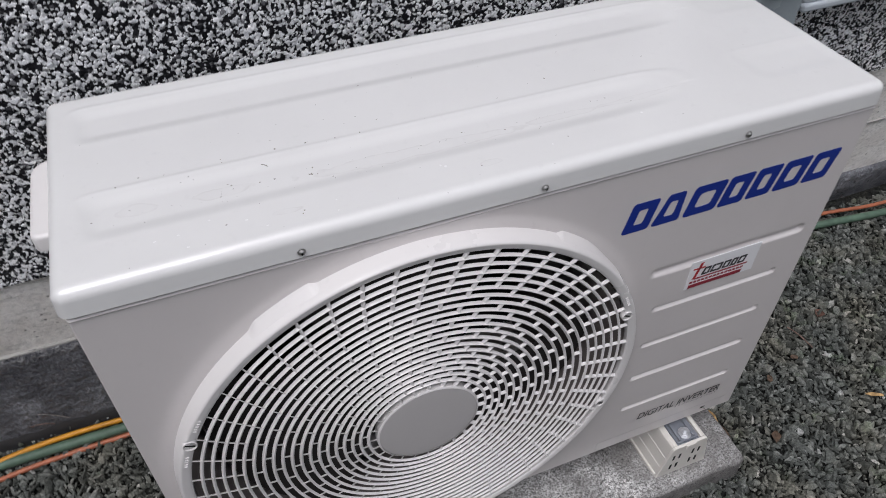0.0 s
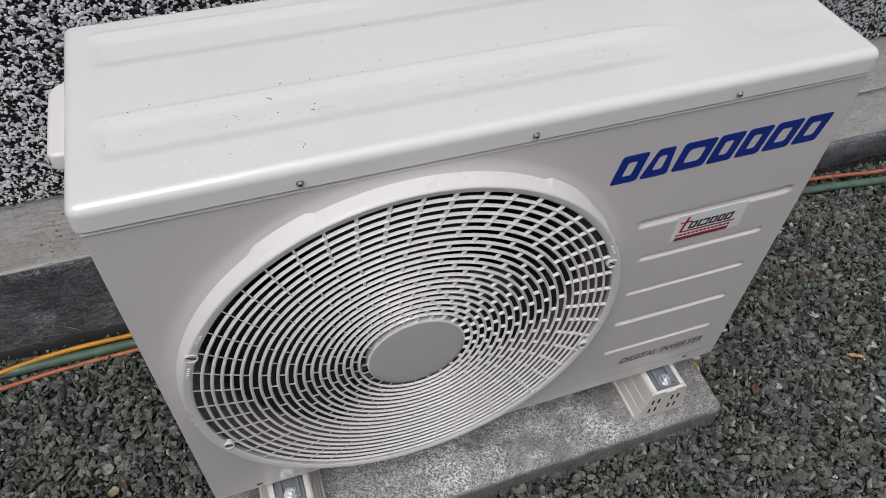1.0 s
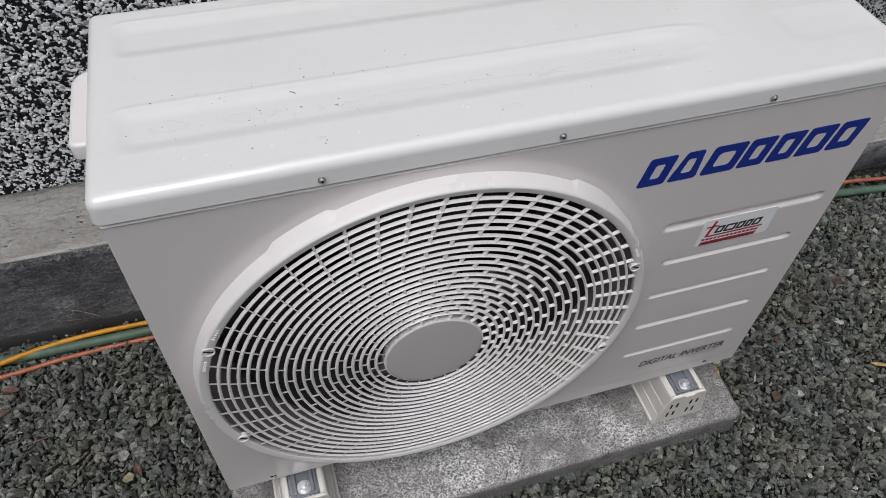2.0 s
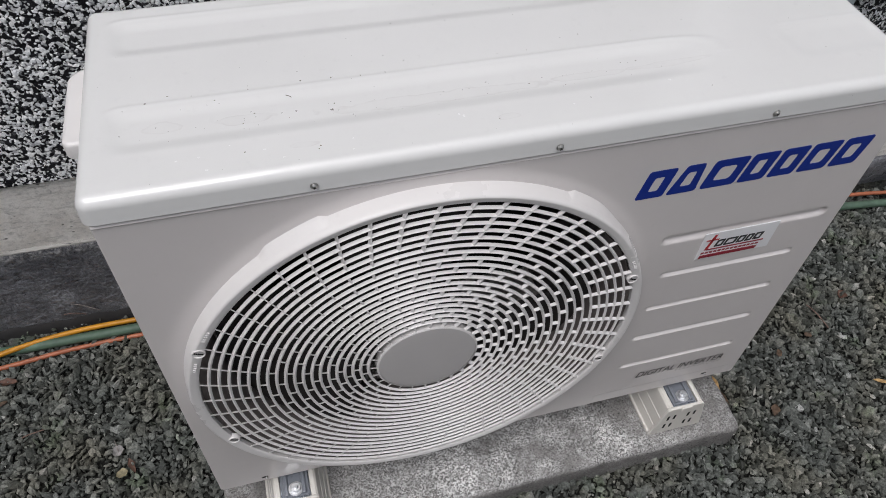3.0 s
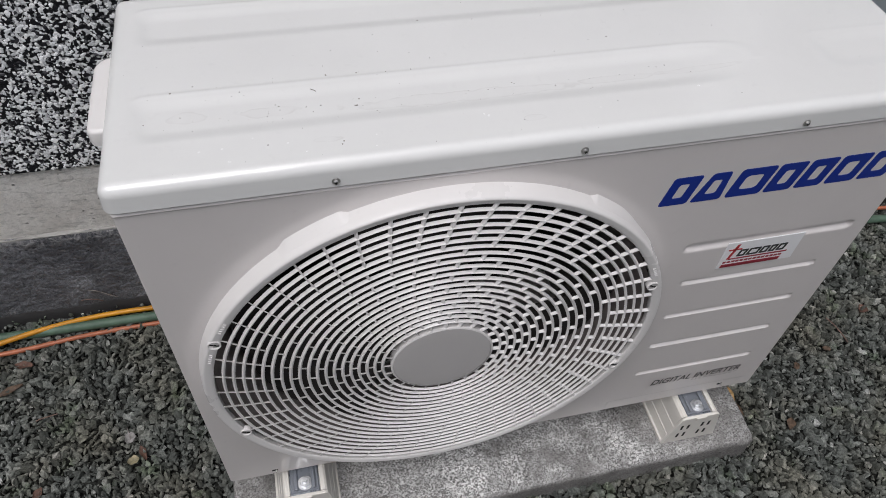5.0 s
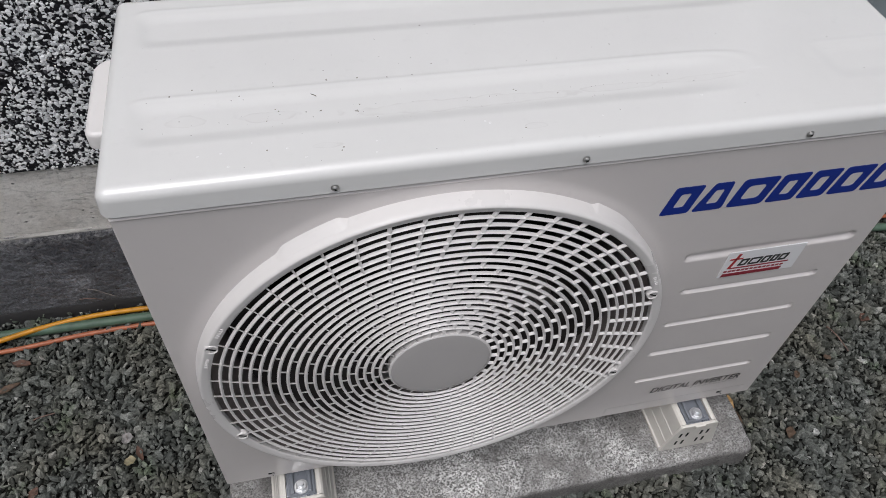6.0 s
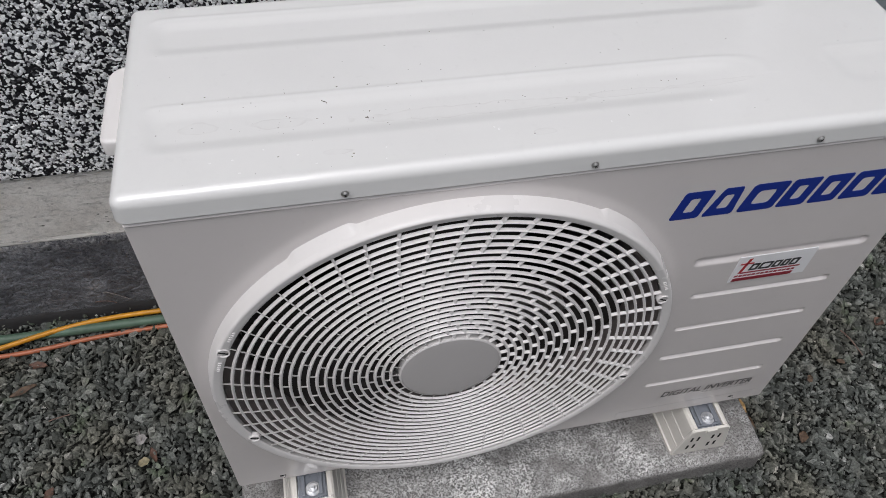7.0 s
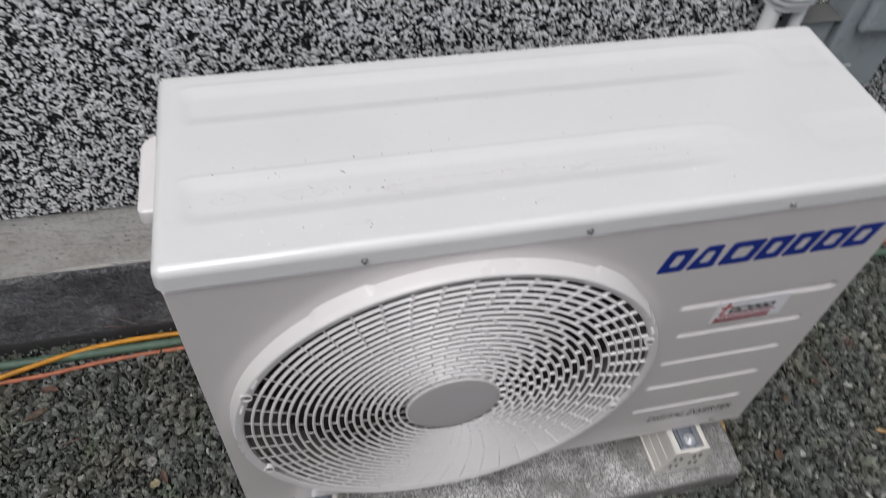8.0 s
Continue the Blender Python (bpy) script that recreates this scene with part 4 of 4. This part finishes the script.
dust = dust[rng.uniform(0, 1, len(dust)) < 0.5]
spk = np.concatenate([np.array(LARGER), dust])
sz = np.concatenate([rng.uniform(0.0004, 0.0008, len(LARGER)), rng.lognormal(-8.05, 0.4, len(dust)).clip(0.0002, 0.0006)])
hz = np.array([lid_z(x, y) for x, y in spk]) + 0.0002
specks = part("lid_specks", scatter("lid_specks", np.column_stack([spk, hz]), np.stack([sz * 1.4, sz, sz * 0.5], 1), "z", 0.1, leaf_mat("soil_speck", (0.13, 0.11, 0.09))), None, None)
tagged(specks, "scattered dark specks of soil on the white lid", "specks", kind="stuff")
# small bright glints on the lid, painted as white flecks
pale = np.array([(0.083, 0.034), (0.109, 0.017), (0.131, 0.045), (0.178, 0.019), (0.244, 0.031), (0.242, 0.016), (0.103, 0.035), (0.162, 0.033), (0.352, 0.043), (0.356, 0.040), (0.470, 0.034), (0.585, 0.050)])
sz = rng.uniform(0.0006, 0.0013, len(pale))
hz = np.array([lid_z(x, y) for x, y in pale]) + 0.0001
drops = part("lid_glints", scatter("lid_glints", np.column_stack([pale, hz]), np.stack([sz * 1.3, sz, sz * 0.12], 1), "z", 0.02, painted("glint_white", (0.84, 0.84, 0.84), 0.4, 0.03), sides=8), None, None)
tagged(drops, "small white flecks painted as glints on the lid", "drops", kind="stuff")


def sliver(x, y, length, width, ang, mat):
    """A curled scrap of stalk."""
    verts, faces = [], []
    for i in range(5):
        t = i / 4 - 0.5
        w = width * (1 - (2 * t) ** 2 * 0.7)
        for s in (-1, 1):
            p = Matrix.Rotation(ang, 2) @ Vector((t * length, s * w + 0.0006 * math.sin(t * 6)))
            verts.append((p.x, p.y, 0.0004 + 0.0012 * (0.25 - t * t)))
    for i in range(4):
        faces.append((2 * i, 2 * i + 1, 2 * i + 3, 2 * i + 2))
    ob = part("stalk_scrap", mesh("stalk_scrap", verts, faces, mat), None, None)
    ob.location = (x, y, lid_z(x, y))
    return tagged(ob, "tiny dark dry stalk scrap lying on the lid", "debris", "scraps on the lid")


SCRAP = leaf_mat("stalk_dry", (0.09, 0.075, 0.06))
sliver(0.193, 0.108, 0.009, 0.0006, -0.9, SCRAP)
sliver(0.232, 0.079, 0.004, 0.0008, -0.7, SCRAP)

# ---- cables along the wall foot ----
yellow = part("extension_cord", tube("extension_cord", [(-2.4, 0.30, 0.018), (-1.2, 0.33, 0.018), (-0.7, 0.37, 0.02), (-0.5, 0.403, 0.024), (-0.39, 0.437, 0.024), (-0.285, 0.459, 0.018), (-0.175, 0.462, 0.016), (0.1, 0.452, 0.014), (0.6, 0.45, 0.014), (1.1, 0.44, 0.012), (1.3, 0.40, 0.005), (1.4, 0.38, -0.02)], 0.0052, rubber("yellow_rubber", (0.62, 0.27, 0.012))), None, None)
tagged(yellow, "yellow-orange rubber extension cord lying on gravel along wall", "cable")
hose = part("garden_hose", tube("garden_hose", [(-2.4, 0.46, 0.014), (-1.0, 0.448, 0.014), (-0.5, 0.444, 0.014), (-0.337, 0.441, 0.014), (-0.16, 0.442, 0.014), (0.3, 0.432, 0.014), (0.9, 0.43, 0.014), (1.4, 0.418, 0.014), (1.61, 0.393, 0.014), (1.75, 0.37, 0.014), (2.4, 0.36, 0.014), (4.0, 0.40, 0.014)], 0.0095, rubber("green_rubber", (0.088, 0.148, 0.104), 0.55)), None, None)
tagged(hose, "dull green garden hose lying on gravel along the wall", "hose")
orange = part("power_cable", tube("power_cable", [(-2.4, 0.38, 0.010), (-1.0, 0.395, 0.010), (-0.49, 0.408, 0.0085), (-0.435, 0.4085, 0.0065), (-0.386, 0.411, 0.0085), (-0.345, 0.418, 0.0055), (-0.30, 0.423, 0.0065), (-0.26, 0.4265, 0.0038), (-0.22, 0.428, 0.005), (-0.1, 0.43, 0.003), (0.3, 0.44, 0.006), (0.9, 0.455, 0.012), (1.4, 0.446, 0.016), (1.55, 0.432, 0.018), (1.63, 0.416, 0.02), (1.74, 0.396, 0.02), (2.4, 0.41, 0.016), (4.0, 0.43, 0.014)], 0.0048, rubber("orange_rubber", (0.42, 0.135, 0.066))), None, None)
tagged(orange, "thin faded orange power cable lying on gravel along wall", "cable")


# ---- line-set cover on the wall ----
def hood(cx, rows, name):
    """A hollow cover on the wall: rows of half width, depth and height, from below up."""
    verts, faces = [], []
    n = 33
    for hw, deep, z in rows:
        for k in range(n):
            a = math.pi * k / (n - 1)
            verts.append((cx - hw * math.copysign(abs(math.cos(a)) ** 0.6, math.cos(a)), WALL_Y + 0.002 - (deep + 0.002) * math.sin(a) ** 0.6, z))
    for i in range(len(rows) - 1):
        for j in range(n - 1):
            faces.append((i * n + j, i * n + j + 1, (i + 1) * n + j + 1, (i + 1) * n + j))
    faces.append(tuple(range(n - 1, -1, -1)))
    return mesh(name, verts, faces, COVER, True)


DUCT_X = 0.955
duct = part("line_set_cover", hood(DUCT_X, [(0.0376, 0.0600, 0.7275), (0.0392, 0.0625, 0.7290), (0.0398, 0.0632, 0.7330), (0.0398, 0.0590, 0.7600), (0.0395, 0.0200, 0.8050), (0.0395, 0.0120, 1.7500)], "line_set_cover"), None, None)
tagged(duct, "white plastic pipe cover mounted on the pebble-dash wall", "pipe cover")
part("end_collar", hood(DUCT_X, [(0.0422, 0.0668, 0.7415), (0.0434, 0.0684, 0.7425), (0.0437, 0.0690, 0.7450), (0.0434, 0.0686, 0.7490), (0.0415, 0.0660, 0.7505)], "end_collar"), None, duct)
part("sloping_hood", hood(DUCT_X, [(0.0448, 0.0706, 0.7540), (0.0462, 0.0726, 0.7546), (0.0470, 0.0736, 0.7572), (0.0470, 0.0732, 0.7600), (0.0462, 0.0712, 0.7630), (0.0458, 0.0440, 0.8100), (0.0456, 0.0200, 0.8420), (0.0455, 0.0040, 0.8640)], "sloping_hood"), None, duct)
recess = bmesh.new()
bmesh.ops.create_uvsphere(recess, u_segments=16, v_segments=8, radius=1.0, matrix=Matrix.Translation((DUCT_X - 0.022, 0.4325, 0.806)) @ Matrix.Rotation(radians(-20), 4, "X") @ Matrix.Rotation(radians(32), 4, "Y") @ Matrix.Diagonal((0.014, 0.0022, 0.0050, 1)))
part("screw_recess", recess, COVER, duct, smooth=True)
hole = bmesh.new()
bmesh.ops.create_uvsphere(hole, u_segments=12, v_segments=8, radius=1.0, matrix=Matrix.Translation((DUCT_X - 0.0315, 0.4385, 0.813)) @ Matrix.Diagonal((0.0042, 0.0034, 0.0034, 1)))
part("screw_hole", hole, DARK, duct, "dark screw hole")
part("refrigerant_pipe", tube("refrigerant_pipe", [(0.934, 0.440, 0.76), (0.932, 0.440, 0.70), (0.921, 0.43, 0.64), (0.90, 0.36, 0.50), (0.905, 0.30, 0.40), (0.90, 0.22, 0.34), (0.87, 0.2, 0.34)], 0.0145, FOAM), None, duct, "white foam-wrapped pipe")
part("refrigerant_pipe", tube("refrigerant_pipe", [(0.984, 0.438, 0.76), (0.982, 0.436, 0.70), (0.965, 0.42, 0.62), (0.93, 0.34, 0.46), (0.925, 0.28, 0.33), (0.90, 0.2, 0.28), (0.87, 0.18, 0.28)], 0.0095, FOAM), None, duct, "white foam-wrapped pipe")

# ---- electrical boxes ----
iso = part("disconnect_box", box((1.066, 0.42, 0.555), (1.198, WALL_Y, 1.0), 0.006, 3), BOXGREY, None, smooth=False)
tagged(iso, "blue-grey metal electrical disconnect box on the wall", "electrical box")
part("box_door", box((1.090, 0.402, 0.682), (1.188, 0.4202, 0.95), 0.010, 5), BOXGREY, iso)
part("rating_mark", box((1.105, 0.4194, 0.606), (1.128, 0.4202, 0.609)), STICKER, iso)
meter = part("meter_box", box((1.204, 0.422, 0.634), (1.60, WALL_Y, 1.05), 0.008, 4), BOXPALE, None)
tagged(meter, "pale blue-grey meter cabinet mounted on the wall", "meter box")
part("bottom_lip", box((1.202, 0.416, 0.622), (1.604, WALL_Y, 0.6365), 0.004, 2), BOXPALE, meter)
elbow = part("conduit_box", box((0.99, 0.432, 0.65), (1.060, WALL_Y, 0.6965), 0.004, 2), BOXGREY, None)
tagged(elbow, "small grey conduit junction box beside the pipe cover", "junction box")
part("cover_plate", box((0.985, 0.425, 0.6966), (1.0655, WALL_Y, 0.7006), 0.001, 1), TAN, elbow)


# ---- fallen leaves ----
def dry_leaf(x, y, z, length, width, ang, curl, mat, words):
    verts, faces = [], []
    nl, nw = 9, 5
    for i in range(nl):
        t = i / (nl - 1)
        w = width * math.sin(math.pi * min(1, t * 0.96 + 0.02)) ** 0.7 * (1 + 0.16 * math.sin(t * 11 + length * 300))
        for j in range(nw):
            s = j / (nw - 1) * 2 - 1
            p = Matrix.Rotation(ang, 2) @ Vector(((t - 0.5) * length, s * w))
            verts.append((p.x, p.y, curl * (s * s + 0.6 * (t - 0.5) ** 2) + 0.001 * math.sin(7 * t + 3 * s)))
    for i in range(nl - 1):
        for j in range(nw - 1):
            q = i * nw + j
            faces.append((q, q + 1, q + nw + 1, q + nw))
    ob = part("dry_leaf", mesh("dry_leaf", verts, faces, mat, True), None, None)
    ob.location = (x, y, z)
    return tagged(ob, words, "leaf", "fallen leaves")


BROWN, RUST, STRAW = leaf_mat("leaf_brown", (0.105, 0.068, 0.045)), leaf_mat("leaf_rust", (0.115, 0.062, 0.045)), leaf_mat("leaf_straw", (0.44, 0.29, 0.13))
PALE, GREYLEAF = leaf_mat("leaf_pale", (0.27, 0.24, 0.15)), leaf_mat("leaf_grey", (0.27, 0.26, 0.255))
dry_leaf(0.9255, 0.045, 0.012, 0.030, 0.0042, 1.58, 0.003, STRAW, "narrow straw-yellow dry leaf on gravel beside the slab")
dry_leaf(0.9270, 0.010, 0.012, 0.030, 0.0022, 1.66, 0.003, BROWN, "thin brown leaf stalk on gravel beside the slab")
dry_leaf(1.258, -0.033, 0.011, 0.036, 0.0045, -0.5, 0.003, STRAW, "straw-yellow dry leaf lying on open gravel")
dry_leaf(1.010, -0.036, 0.011, 0.026, 0.008, 0.9, 0.004, BROWN, "small brown dry leaf lying on gravel")
dry_leaf(-0.392, 0.372, 0.009, 0.034, 0.008, -0.2, 0.005, RUST, "rust-red dry leaf on gravel near the cables")
dry_leaf(-0.413, 0.322, 0.0065, 0.05, 0.007, 0.4, 0.004, BROWN, "curled brown dry leaf lying on gravel")
dry_leaf(-0.340, 0.108, 0.0065, 0.026, 0.007, 1.1, 0.003, RUST, "small rust-brown dry leaf lying on gravel")
dry_leaf(-0.192, 0.180, 0.011, 0.022, 0.0095, 1.2, 0.004, GREYLEAF, "pale grey papery dry leaf lying on gravel")
dry_leaf(-0.170, 0.150, 0.0065, 0.032, 0.0055, -1.2, 0.003, RUST, "thin rust-brown dry leaf lying on gravel")
dry_leaf(-0.186, 0.138, 0.0065, 0.020, 0.0085, 0.3, 0.004, PALE, "pale yellow-green dry leaf lying on gravel")
dry_leaf(1.312, 0.178, 0.0065, 0.024, 0.010, 0.5, 0.004, RUST, "dark rust-red dry leaf on gravel beside unit")
dry_leaf(1.177, 0.103, 0.0065, 0.016, 0.006, -0.6, 0.003, BROWN, "tiny brown leaf scrap lying on gravel")
dry_leaf(1.092, 0.078, 0.0065, 0.018, 0.006, 1.0, 0.003, BROWN, "tiny brown leaf scrap lying on gravel")


# ---- twigs and a root scrap ----
def twig(points, radius, mat, words):
    ob = part("twig", tube("twig", points, radius, mat), None, None)
    return tagged(ob, words, "twig", "fallen twigs")


TWIG, ROOT = leaf_mat("twig_red", (0.17, 0.11, 0.09)), leaf_mat("root_pale", (0.30, 0.27, 0.25))
twig([(-0.358, 0.249, 0.009), (-0.345, 0.253, 0.012), (-0.334, 0.252, 0.012), (-0.322, 0.257, 0.009)], 0.0012, TWIG, "thin reddish broken twig lying on gravel")
twig([(1.218, 0.172, 0.009), (1.224, 0.155, 0.013), (1.226, 0.13, 0.013), (1.230, 0.108, 0.009)], 0.0014, TWIG, "thin reddish broken twig lying on gravel")
twig([(-0.199, 0.203, 0.010), (-0.197, 0.196, 0.015), (-0.193, 0.186, 0.013), (-0.192, 0.178, 0.011)], 0.0008, ROOT, "short pale dry stalk lying on gravel")
twig([(-0.262, 0.4750, 0.082), (-0.249, 0.4745, 0.080), (-0.235, 0.4750, 0.062), (-0.219, 0.4765, 0.046)], 0.0008, ROOT, "pale dry root thread stuck to the bitumen")
twig([(-0.285, 0.4762, 0.052), (-0.270, 0.4755, 0.056), (-0.256, 0.4755, 0.050), (-0.248, 0.4772, 0.040)], 0.0009, TWIG, "thin reddish root thread stuck to the bitumen")
